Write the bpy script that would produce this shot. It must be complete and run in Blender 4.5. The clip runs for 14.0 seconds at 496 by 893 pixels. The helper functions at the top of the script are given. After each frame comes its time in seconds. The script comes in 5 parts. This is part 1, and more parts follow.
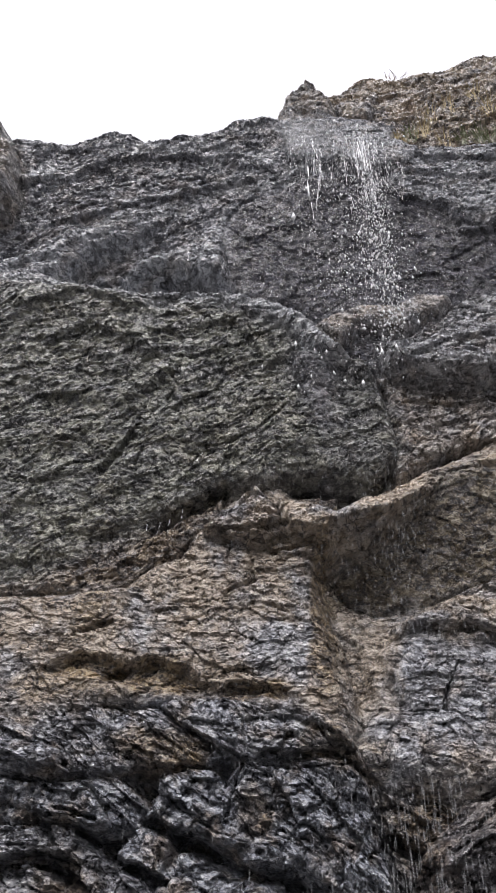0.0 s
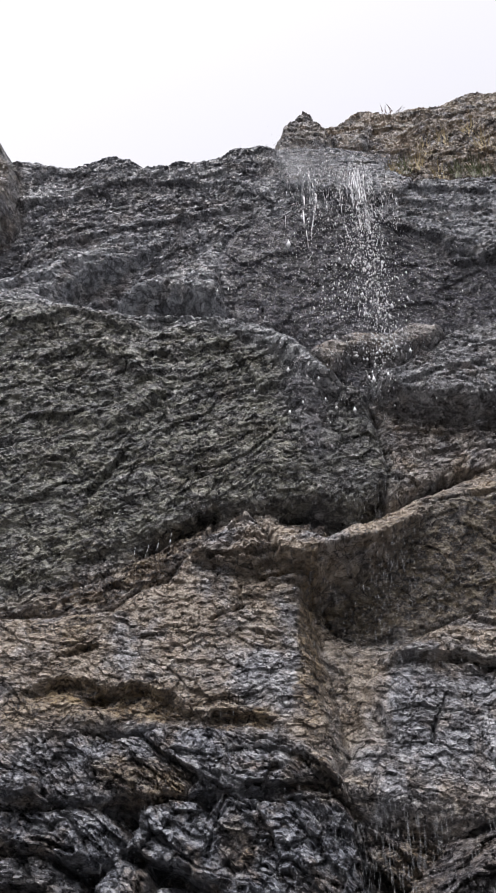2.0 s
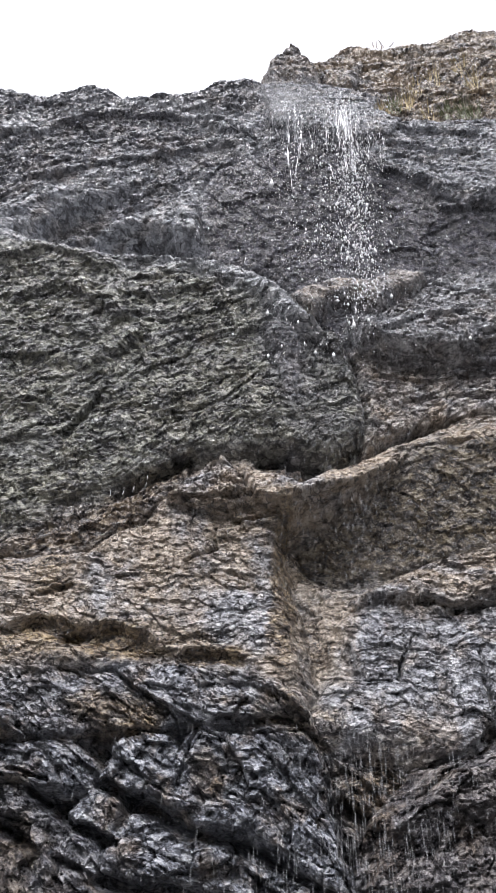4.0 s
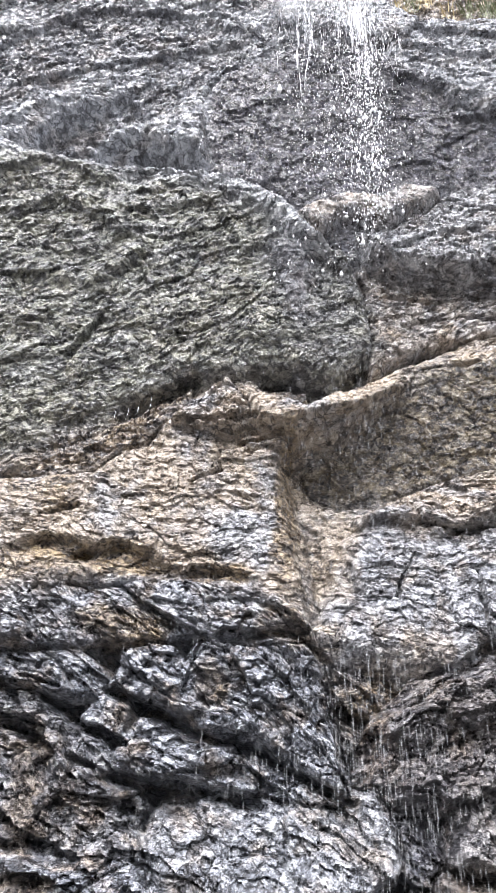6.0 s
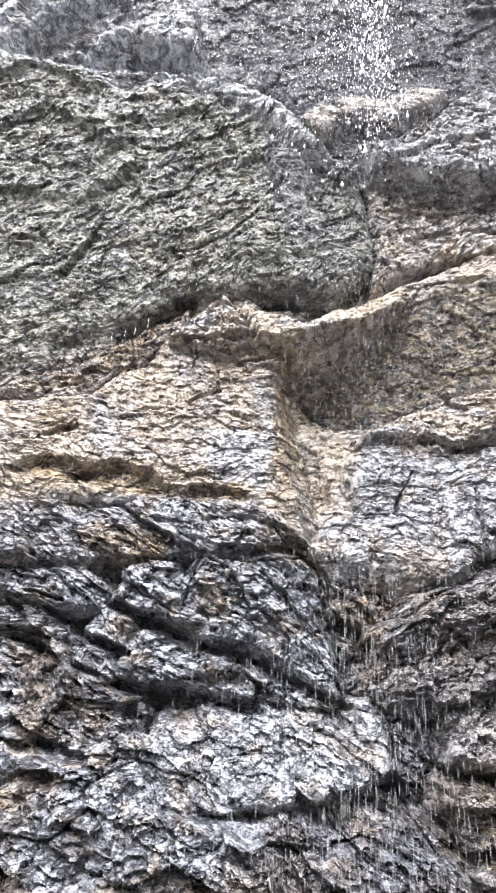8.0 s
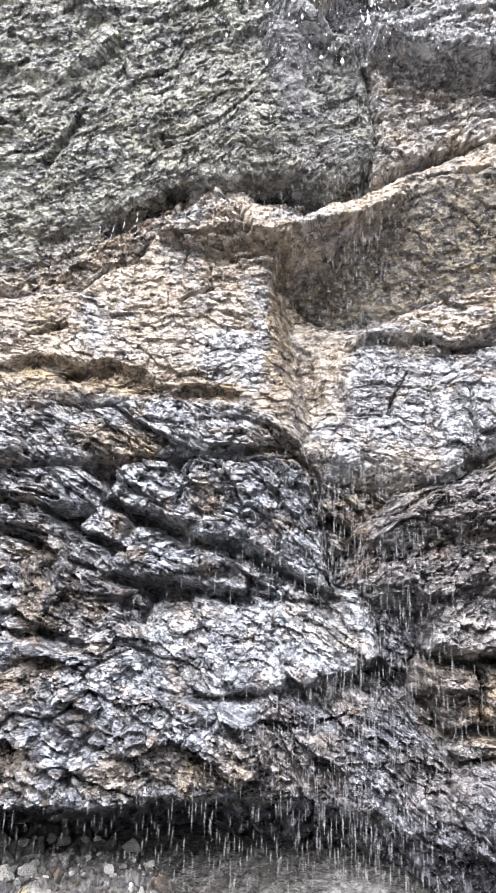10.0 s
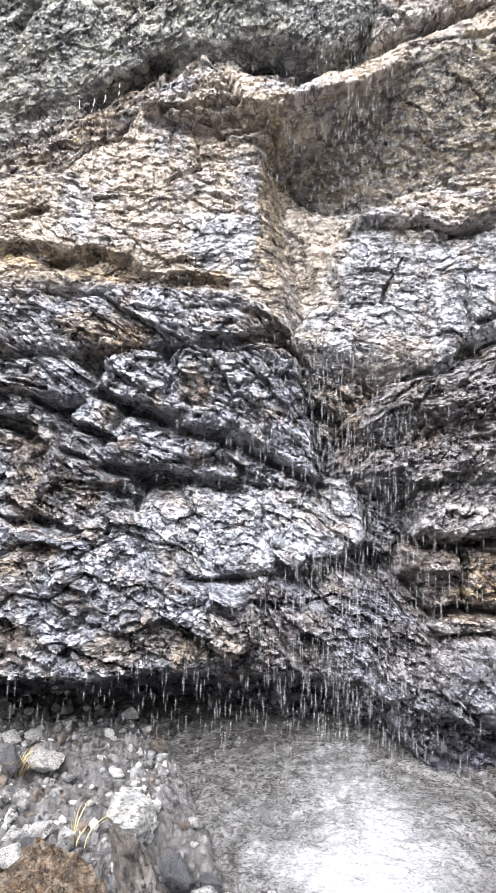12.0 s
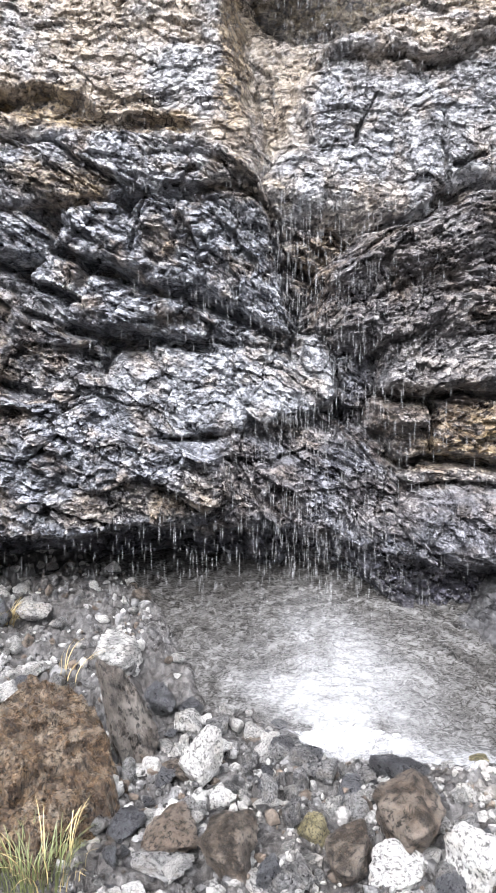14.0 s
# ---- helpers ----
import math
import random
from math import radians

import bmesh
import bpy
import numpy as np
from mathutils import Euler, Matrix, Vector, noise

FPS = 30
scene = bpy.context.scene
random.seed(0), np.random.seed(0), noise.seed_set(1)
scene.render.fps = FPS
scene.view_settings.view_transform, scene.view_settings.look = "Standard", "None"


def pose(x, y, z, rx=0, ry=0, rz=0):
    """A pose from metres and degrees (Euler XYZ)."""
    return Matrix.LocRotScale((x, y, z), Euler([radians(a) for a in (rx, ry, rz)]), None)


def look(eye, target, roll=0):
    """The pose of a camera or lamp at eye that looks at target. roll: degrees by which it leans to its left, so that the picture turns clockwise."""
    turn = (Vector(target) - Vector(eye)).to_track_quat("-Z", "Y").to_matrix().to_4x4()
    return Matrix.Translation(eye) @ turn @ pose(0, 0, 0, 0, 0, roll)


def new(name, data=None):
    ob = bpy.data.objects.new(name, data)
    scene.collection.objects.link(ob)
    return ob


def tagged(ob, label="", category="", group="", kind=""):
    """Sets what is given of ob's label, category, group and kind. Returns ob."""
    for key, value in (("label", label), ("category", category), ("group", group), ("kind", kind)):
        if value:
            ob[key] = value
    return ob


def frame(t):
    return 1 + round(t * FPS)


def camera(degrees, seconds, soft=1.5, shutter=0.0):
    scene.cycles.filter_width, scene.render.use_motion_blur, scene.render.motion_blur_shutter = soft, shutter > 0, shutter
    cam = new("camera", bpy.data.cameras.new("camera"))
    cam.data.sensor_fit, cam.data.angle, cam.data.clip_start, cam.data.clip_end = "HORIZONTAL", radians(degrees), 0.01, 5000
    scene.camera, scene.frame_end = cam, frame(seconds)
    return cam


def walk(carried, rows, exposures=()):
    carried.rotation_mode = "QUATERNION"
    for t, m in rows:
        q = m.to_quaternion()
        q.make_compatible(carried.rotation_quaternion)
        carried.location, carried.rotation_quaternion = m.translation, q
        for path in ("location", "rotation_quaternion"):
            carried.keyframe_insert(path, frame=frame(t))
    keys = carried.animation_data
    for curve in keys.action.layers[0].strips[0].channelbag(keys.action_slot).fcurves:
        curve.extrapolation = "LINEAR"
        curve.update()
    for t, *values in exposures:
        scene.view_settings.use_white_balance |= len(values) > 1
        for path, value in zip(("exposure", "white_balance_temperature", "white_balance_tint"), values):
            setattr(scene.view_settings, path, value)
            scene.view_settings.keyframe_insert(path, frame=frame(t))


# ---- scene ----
FOV = 41.09
cam = camera(FOV, 14.0, soft=0.5)
PATH = [
    (0.0, pose(-0.221, -0.219, 1.859, 128.14, -1.31, 4.52)),
    (0.5, pose(-0.205, -0.219, 1.868, 129.19, -1.37, 4.69)),
    (1.0, pose(-0.226, -0.241, 1.870, 129.45, -1.46, 4.89)),
    (1.5, pose(-0.238, -0.232, 1.876, 130.00, -1.66, 4.51)),
    (2.0, pose(-0.208, -0.217, 1.877, 130.16, -1.79, 3.29)),
    (4.5, pose(-0.179, -0.165, 1.849, 124.66, -1.62, 1.29)),
    (5.0, pose(-0.189, -0.158, 1.842, 123.53, -1.76, 1.24)),
    (5.5, pose(-0.195, -0.149, 1.842, 121.39, -1.86, 1.12)),
    (6.0, pose(-0.182, -0.144, 1.843, 119.43, -2.12, 1.45)),
    (6.5, pose(-0.176, -0.132, 1.837, 117.49, -2.25, 1.23)),
    (7.0, pose(-0.170, -0.123, 1.822, 115.83, -2.78, 1.79)),
    (7.5, pose(-0.146, -0.115, 1.816, 114.43, -2.37, 1.74)),
    (8.0, pose(-0.120, -0.096, 1.798, 113.27, -2.00, 2.20)),
    (10.5, pose(-0.089, -0.049, 1.754, 102.99, -1.95, 1.90)),
    (11.0, pose(-0.080, -0.040, 1.733, 100.87, -1.94, 1.83)),
    (11.5, pose(-0.066, -0.036, 1.713, 98.72, -1.81, 1.73)),
    (12.0, pose(-0.053, -0.021, 1.684, 96.98, -1.67, 1.70)),
    (12.5, pose(-0.033, -0.018, 1.653, 94.82, -0.62, 0.93)),
    (13.0, pose(-0.013, -0.011, 1.645, 91.62, -0.49, 0.67)),
    (13.5, pose(-0.008, -0.004, 1.623, 89.37, -0.68, 0.46)),
    (14.0, pose(0.000, -0.000, 1.600, 86.00, 0.00, -0.00)),
]
walk(cam, PATH, [(0.0, 1.40, 6400, 16), (2.2, 1.12, 6350, 16), (4.5, 2.00, 6250, 15), (5.5, 2.42, 6250, 15), (6.5, 2.86, 6250, 14), (8.0, 2.95, 6300, 14), (10.5, 3.00, 6300, 14), (12.5, 3.03, 6250, 14), (14.0, 2.80, 6250, 14)])

# ---------------------------------------------------------------- light
world = bpy.data.worlds.new("overcast_sky")
scene.world = world
world.use_nodes = True
wn, wl = world.node_tree.nodes, world.node_tree.links
sky = wn.new("ShaderNodeTexSky")
sky.sky_type = "NISHITA"
sky.sun_disc = False
sky.sun_elevation, sky.sun_rotation = radians(65), radians(200)
sky.air_density, sky.dust_density = 1.0, 1.0
pale = wn.new("ShaderNodeHueSaturation")
pale.inputs["Saturation"].default_value = 0.06
wl.new(sky.outputs["Color"], pale.inputs["Color"])
wl.new(pale.outputs["Color"], wn["Background"].inputs["Color"])
wn["Background"].inputs["Strength"].default_value = 0.15

sun = new("sun", bpy.data.lights.new("sun", "SUN"))
sun.data.energy, sun.data.angle, sun.data.color = 1.3, radians(32), (1.0, 0.97, 0.92)
sun.matrix_world = look((-4, -7, 15), (0, 4, 3))

# ---------------------------------------------------------------- noise on arrays


def rnd(ix, iy, seed):
    h = ix.astype(np.int64) * 374761393 + iy.astype(np.int64) * 668265263 + seed * 974634777
    h = ((h ^ (h >> 13)) * 1274126177) & 0xFFFFFFFF
    h = ((h ^ (h >> 15)) * 2246822519) & 0xFFFFFFFF
    return ((h ^ (h >> 16)) & 0xFFFFFF) / float(0xFFFFFF)


def vnoise(u, v, seed):
    iu, iv = np.floor(u), np.floor(v)
    fu, fv = u - iu, v - iv
    fu, fv = fu * fu * (3 - 2 * fu), fv * fv * (3 - 2 * fv)
    a, b = rnd(iu, iv, seed), rnd(iu + 1, iv, seed)
    c, d = rnd(iu, iv + 1, seed), rnd(iu + 1, iv + 1, seed)
    return 2 * (a + (b - a) * fu + (c - a) * fv + (a - b - c + d) * fu * fv) - 1


def fbm(u, v, octaves, seed):
    total, gain = 0, 0.5
    u, v = 0.88 * u - 0.48 * v, 0.48 * u + 0.88 * v
    for k in range(octaves):
        total = total + gain * vnoise(u, v, seed + 17 * k)
        u, v, gain = 1.56 * u - 1.30 * v + 5.3, 1.30 * u + 1.56 * v - 3.1, gain * 0.5
    return total


def plates(u, v, seed):
    """Broken plates: each cell of a jittered lattice is a flat chip with its own height and tilt. Returns the relief and the distance to the joint."""
    iu, iv = np.floor(u), np.floor(v)
    best, second = np.full(u.shape, 9.0), np.full(u.shape, 9.0)
    relief = np.zeros(u.shape)
    for du in (-1, 0, 1):
        for dv in (-1, 0, 1):
            cu, cv = iu + du, iv + dv
            pu, pv = u - cu - 0.1 - 0.8 * rnd(cu, cv, seed), v - cv - 0.1 - 0.8 * rnd(cu, cv, seed + 1)
            d = np.abs(pu) * 0.55 + np.abs(pv) * 0.55 + 0.5 * (pu * pu + pv * pv)
            chip = rnd(cu, cv, seed + 2) - 0.5 + (rnd(cu, cv, seed + 3) - 0.5) * 1.5 * pu + (rnd(cu, cv, seed + 4) - 0.75) * 1.8 * pv
            near = d < best
            second = np.where(near, best, np.minimum(second, d))
            relief = np.where(near, chip, relief)
            best = np.where(near, d, best)
    return relief, second - best


def terrace(u, v, pitch, under, seed):
    """Broken ledges: going up, a face that leans out to a lip, then a slope that lies back."""
    s = v * pitch + 1.1 * fbm(u * pitch * 0.30, v * pitch * 0.42, 4, seed) + 0.22 * fbm(u * pitch * 2.2, v * pitch * 2.2, 3, seed + 3)
    f = s - np.floor(s)
    lip = np.where(f < under, f / under, (1 - f) / (1 - under))
    return lip * smooth(0.35 + 1.5 * fbm(u * pitch * 0.5, v * pitch * 0.6, 3, seed + 7))


def smooth(x):
    x = np.clip(x, 0, 1)
    return x * x * (3 - 2 * x)


def outline_distance(x, z, outline):
    """Signed distance to a closed outline, below zero inside."""
    d2, inside = np.full(x.shape, 1e9), np.zeros(x.shape, bool)
    for (x0, z0), (x1, z1) in zip(outline, outline[1:] + outline[:1]):
        ex, ez = x1 - x0, z1 - z0
        t = np.clip(((x - x0) * ex + (z - z0) * ez) / (ex * ex + ez * ez), 0, 1)
        d2 = np.minimum(d2, (x - x0 - t * ex) ** 2 + (z - z0 - t * ez) ** 2)
        if abs(ez) > 1e-9:
            inside ^= ((z0 > z) != (z1 > z)) & (x < ex * (z - z0) / ez + x0)
    return np.where(inside, -1, 1) * np.sqrt(d2)


def steps(*runs):
    """Grid lines: runs of (start, end, spacing), spacing growing evenly when given as a pair."""
    out = []
    for a, b, s in runs:
        out.append(np.arange(a, b - s * 0.5, s))
    out.append(np.array([runs[-1][1]]))
    return np.concatenate(out)


# ---------------------------------------------------------------- mesh helpers


def mesh_from(name, verts, quads, material, parent=None, marks=None, flat=False, label=""):
    me = bpy.data.meshes.new(name)
    n = quads.shape[1]
    me.vertices.add(len(verts))
    me.vertices.foreach_set("co", np.ascontiguousarray(verts, np.float32).ravel())
    me.loops.add(quads.size)
    me.loops.foreach_set("vertex_index", np.ascontiguousarray(quads, np.int32).ravel())
    me.polygons.add(len(quads))
    me.polygons.foreach_set("loop_start", np.arange(0, quads.size, n, dtype=np.int32))
    me.update(calc_edges=True)
    if flat:
        me.shade_flat()
    else:
        me.shade_smooth()
    for key, values in (marks or {}).items():
        me.attributes.new(key, "FLOAT", "POINT").data.foreach_set("value", np.ascontiguousarray(values, np.float32))
    me.materials.append(material)
    ob = new(name, me)
    if parent:
        ob.parent = parent
    if label:
        ob["label"] = label
    return ob


def grid_quads(nu, nv):
    i = np.arange(nu * nv).reshape(nv, nu)
    return np.stack([i[:-1, :-1], i[:-1, 1:], i[1:, 1:], i[1:, :-1]], -1).reshape(-1, 4)


# ---------------------------------------------------------------- materials


class Nodes:
    def __init__(self, name):
        self.mat = bpy.data.materials.new(name)
        self.mat.use_nodes = True
        self.tree = self.mat.node_tree
        self.out = self.tree.nodes["Principled BSDF"]
        self.where = self.add("ShaderNodeTexCoord").outputs["Object"]

    def add(self, kind, **values):
        node = self.tree.nodes.new(kind)
        for k, v in values.items():
            if k in node.inputs:
                self.put(node.inputs[k], v)
        return node

    def put(self, socket, v):
        if isinstance(v, bpy.types.NodeSocket):
            self.tree.links.new(v, socket)
        else:
            socket.default_value = v

    def warped(self, vector, scale, amount):
        node = self.add("ShaderNodeTexNoise", Scale=scale, Detail=3)
        self.put(node.inputs["Vector"], vector)
        shift = self.tree.nodes.new("ShaderNodeVectorMath")
        shift.operation = "MULTIPLY_ADD"
        self.put(shift.inputs[0], node.outputs["Color"])
        shift.inputs[1].default_value = (amount, amount, amount)
        self.put(shift.inputs[2], vector)
        return shift.outputs[0]

    def joint(self, vector):
        node = self.add("ShaderNodeTexVoronoi", Scale=1.0)
        node.feature = "DISTANCE_TO_EDGE"
        self.put(node.inputs["Vector"], vector)
        return node.outputs["Distance"]

    def flakes(self, vector):
        """Flat chips, each tilted its own way: their height, and a value for each chip."""
        node = self.add("ShaderNodeTexVoronoi", Scale=1.0)
        self.put(node.inputs["Vector"], vector)
        ways = []
        for a, b in ((node.outputs["Color"], (0.5, 0.5, 0.5)), (vector, node.outputs["Position"])):
            step = self.tree.nodes.new("ShaderNodeVectorMath")
            step.operation = "SUBTRACT"
            self.put(step.inputs[0], a)
            self.put(step.inputs[1], b)
            ways.append(step.outputs[0])
        dot = self.tree.nodes.new("ShaderNodeVectorMath")
        dot.operation = "DOT_PRODUCT"
        self.put(dot.inputs[0], ways[0])
        self.put(dot.inputs[1], ways[1])
        each = self.add("ShaderNodeSeparateColor")
        self.put(each.inputs[0], node.outputs["Color"])
        return dot.outputs["Value"], each.outputs[0]

    def turned(self, scale, turn=(0, 0, 0), vector=None):
        node = self.add("ShaderNodeMapping")
        self.put(node.inputs["Vector"], vector or self.where)
        node.inputs["Scale"].default_value = scale
        node.inputs["Rotation"].default_value = [radians(a) for a in turn]
        return node.outputs["Vector"]

    def noise(self, scale, detail=6, rough=0.55, vector=None, warp=0.0, kind="FBM"):
        node = self.tree.nodes.new("ShaderNodeTexNoise")
        node.noise_type = kind
        for key, value in (("Scale", scale), ("Detail", detail), ("Roughness", rough), ("Distortion", warp)):
            node.inputs[key].default_value = value
        self.put(node.inputs["Vector"], vector or self.where)
        return node.outputs["Fac"]

    def ramp(self, fac, *stops):
        node = self.add("ShaderNodeValToRGB")
        self.put(node.inputs["Fac"], fac)
        el = node.color_ramp.elements
        while len(el) < len(stops):
            el.new(0.5)
        for e, (p, c) in zip(el, stops):
            e.position = p
            e.color = (c, c, c, 1) if isinstance(c, (int, float)) else (*c, 1)
        return node.outputs["Color"]

    def mix(self, fac, a, b):
        node = self.tree.nodes.new("ShaderNodeMix")
        node.data_type = "RGBA"
        self.put(node.inputs[0], fac)
        for s, v in ((node.inputs[6], a), (node.inputs[7], b)):
            self.put(s, v if isinstance(v, bpy.types.NodeSocket) else (*v, 1))
        return node.outputs[2]

    def math(self, op, a, b=0.0, clamp=False):
        node = self.tree.nodes.new("ShaderNodeMath")
        node.operation, node.use_clamp = op, clamp
        self.put(node.inputs[0], a)
        self.put(node.inputs[1], b)
        return node.outputs[0]

    def mark(self, name):
        node = self.tree.nodes.new("ShaderNodeAttribute")
        node.attribute_name = name
        return node.outputs["Fac"]

    def bump(self, height, distance, strength=1.0, below=None):
        node = self.add("ShaderNodeBump", Strength=strength, Distance=distance)
        self.put(node.inputs["Height"], height)
        if below is not None:
            self.put(node.inputs["Normal"], below)
        return node.outputs["Normal"]

    def done(self, **values):
        for k, v in values.items():
            self.put(self.out.inputs[k.replace("_", " ")], v if not isinstance(v, tuple) else (*v, 1))
        return self.mat


def schist(name, lean, size=1.0):
    """Crumpled, foliated schist broken into small flakes, with ochre, rust, moss and dark films where the marks of the
    mesh say so, recess shade and ledge sheen painted into the same colour; wet in patches.
    """
    m = Nodes(name)
    m.where = m.turned((size, size, size))
    broad = m.noise(2.2, 7, 0.6)
    bent = m.warped(m.warped(m.where, 5, 0.12), 21, 0.030)
    flake, shade = m.flakes(m.turned((17, 15, 24), (0, lean, 0), bent))
    scale, glint = m.flakes(m.turned((46, 42, 62), (0, lean - 8, 0), bent))
    leaf = m.noise(1.0, 8, 0.68, m.turned((12, 12, 21), (0, lean, 0), bent), 0.7)
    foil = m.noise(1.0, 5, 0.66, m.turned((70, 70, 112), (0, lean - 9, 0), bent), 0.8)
    grain = m.noise(190, 3, 0.65)
    vein = m.noise(1.0, 6, 0.6, m.turned((3, 6, 9), (0, lean, 0), bent), 1.2)
    tone = m.math("ADD", m.math("MULTIPLY", leaf, 0.62), m.math("ADD", m.math("MULTIPLY", shade, 0.14), m.math("ADD", m.math("MULTIPLY", glint, 0.12), m.math("MULTIPLY", foil, 0.12))))
    body = m.ramp(tone, (0.38, (0.030, 0.032, 0.038)), (0.46, (0.105, 0.114, 0.136)), (0.53, (0.26, 0.276, 0.315)), (0.61, (0.52, 0.54, 0.57)))
    body = m.mix(m.ramp(broad, (0.50, 0.0), (0.68, 0.55)), body, m.ramp(tone, (0.38, (0.03, 0.032, 0.038)), (0.6, (0.20, 0.205, 0.22))))
    body = m.mix(m.ramp(m.noise(4.5, 6, 0.6), (0.50, 0.0), (0.64, 0.7)), body, m.ramp(tone, (0.42, (0.05, 0.034, 0.024)), (0.56, (0.36, 0.285, 0.215))))
    blotch = m.ramp(vein, (0.32, 0.5), (0.58, 1.0))
    cream = m.ramp(m.noise(3.1, 6, 0.62), (0.38, 0.25), (0.53, 1.0))
    tan = m.ramp(tone, (0.37, (0.10, 0.075, 0.052)), (0.46, (0.28, 0.222, 0.16)), (0.60, (0.52, 0.44, 0.345)))
    body = m.mix(m.math("MULTIPLY", m.mark("ochre"), cream, True), body, tan)
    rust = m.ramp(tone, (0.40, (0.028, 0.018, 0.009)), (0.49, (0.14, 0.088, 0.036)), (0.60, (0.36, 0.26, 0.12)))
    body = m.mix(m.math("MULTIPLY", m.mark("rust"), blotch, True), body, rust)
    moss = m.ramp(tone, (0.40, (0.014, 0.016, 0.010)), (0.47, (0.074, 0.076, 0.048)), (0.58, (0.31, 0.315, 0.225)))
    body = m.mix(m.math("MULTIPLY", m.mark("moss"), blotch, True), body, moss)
    # wet film tone, which also paints recess and overhang shade into the colour
    film_and_shade = m.ramp(tone, (0.40, (0.008, 0.008, 0.012)), (0.50, (0.026, 0.025, 0.036)), (0.62, (0.12, 0.12, 0.15)))
    body = m.mix(m.mark("dark"), body, film_and_shade)
    # pale rock tone, also laid on ledges and lips as painted sky sheen
    pale_sheen = m.ramp(tone, (0.38, (0.10, 0.105, 0.115)), (0.47, (0.34, 0.355, 0.375)), (0.60, (0.70, 0.72, 0.74)))
    body = m.mix(m.math("MULTIPLY", m.mark("pale"), blotch, True), body, pale_sheen)
    # crevice shade painted into the colour along creases and flake joints
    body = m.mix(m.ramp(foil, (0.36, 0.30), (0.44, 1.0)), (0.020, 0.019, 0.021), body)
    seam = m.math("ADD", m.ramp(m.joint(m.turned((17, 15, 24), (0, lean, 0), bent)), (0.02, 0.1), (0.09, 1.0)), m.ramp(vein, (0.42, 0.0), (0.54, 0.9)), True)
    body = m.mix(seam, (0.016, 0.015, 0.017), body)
    rough = m.ramp(m.noise(6.5, 6, 0.65), (0.32, 0.12), (0.68, 0.42))
    relief = m.bump(leaf, 0.030, 0.9)
    relief = m.bump(flake, 0.036, 1.0, relief)
    relief = m.bump(scale, 0.016, 1.0, relief)
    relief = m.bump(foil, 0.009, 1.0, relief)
    relief = m.bump(grain, 0.003, 0.7, relief)
    return m.done(Base_Color=body, Roughness=rough, Normal=relief, IOR=1.55, Coat_Weight=m.ramp(broad, (0.35, 0.3), (0.6, 0.9)), Coat_IOR=1.33, Coat_Roughness=0.14, Coat_Normal=relief)


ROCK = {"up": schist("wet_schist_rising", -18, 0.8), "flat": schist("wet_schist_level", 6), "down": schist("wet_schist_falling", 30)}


def stone_stuff(name, dark, light, patch, wet, size=1.0):
    m = Nodes(name)
    m.where = m.turned((size, size, size))
    crumb = m.noise(5.5, 8, 0.72, None, 0.8)
    info = m.add("ShaderNodeObjectInfo").outputs["Random"]
    grain = m.noise(2.2, 8, 0.68)
    fine = m.noise(24, 4, 0.65)
    tone = m.math("ADD", grain, m.math("MULTIPLY", m.math("SUBTRACT", info, 0.5), 0.22))
    body = m.ramp(tone, (0.36, dark), (0.58, light))
    body = m.mix(m.ramp(m.noise(1.3, 6, 0.65), (0.48, 0.0), (0.66, 0.7)), body, patch)
    body = m.mix(m.ramp(crumb, (0.36, 0.85), (0.47, 0.0), (0.6, 0.0)), body, tuple(0.35 * c for c in dark))
    speck = m.noise(8, 7, 0.75)
    body = m.mix(m.ramp(speck, (0.42, 0.95), (0.475, 0.0)), body, tuple(0.2 * c for c in dark))
    body = m.mix(m.ramp(speck, (0.57, 0.0), (0.64, 0.6)), body, tuple(min(0.85, 1.7 * c) for c in light))
    relief = m.bump(grain, 0.12, 0.7)
    relief = m.bump(crumb, 0.10, 1.0, relief)
    relief = m.bump(fine, 0.03, 0.8, relief)
    return m.done(Base_Color=body, Roughness=m.ramp(m.noise(3, 4), (0.3, wet), (0.7, wet + 0.25)), Normal=relief, Coat_Weight=0.5, Coat_IOR=1.33, Coat_Roughness=0.15, Coat_Normal=relief)


STONE_GREY = stone_stuff("wet_grey_stone", (0.07, 0.07, 0.075), (0.38, 0.38, 0.38), (0.16, 0.135, 0.105), 0.22)
STONE_PALE = stone_stuff("pale_grey_stone", (0.24, 0.24, 0.235), (0.68, 0.675, 0.66), (0.42, 0.38, 0.34), 0.35)
STONE_WHITE = stone_stuff("white_quartz_stone", (0.62, 0.61, 0.59), (0.85, 0.85, 0.84), (0.62, 0.58, 0.52), 0.4)
STONE_BROWN = stone_stuff("brown_gneiss_stone", (0.05, 0.038, 0.028), (0.20, 0.155, 0.12), (0.33, 0.29, 0.25), 0.28)
STONE_DARK = stone_stuff("dark_slate_stone", (0.035, 0.036, 0.042), (0.14, 0.145, 0.16), (0.07, 0.07, 0.08), 0.2)
STONE_GREEN = stone_stuff("mossy_stone", (0.09, 0.08, 0.04), (0.32, 0.28, 0.15), (0.42, 0.38, 0.25), 0.4)


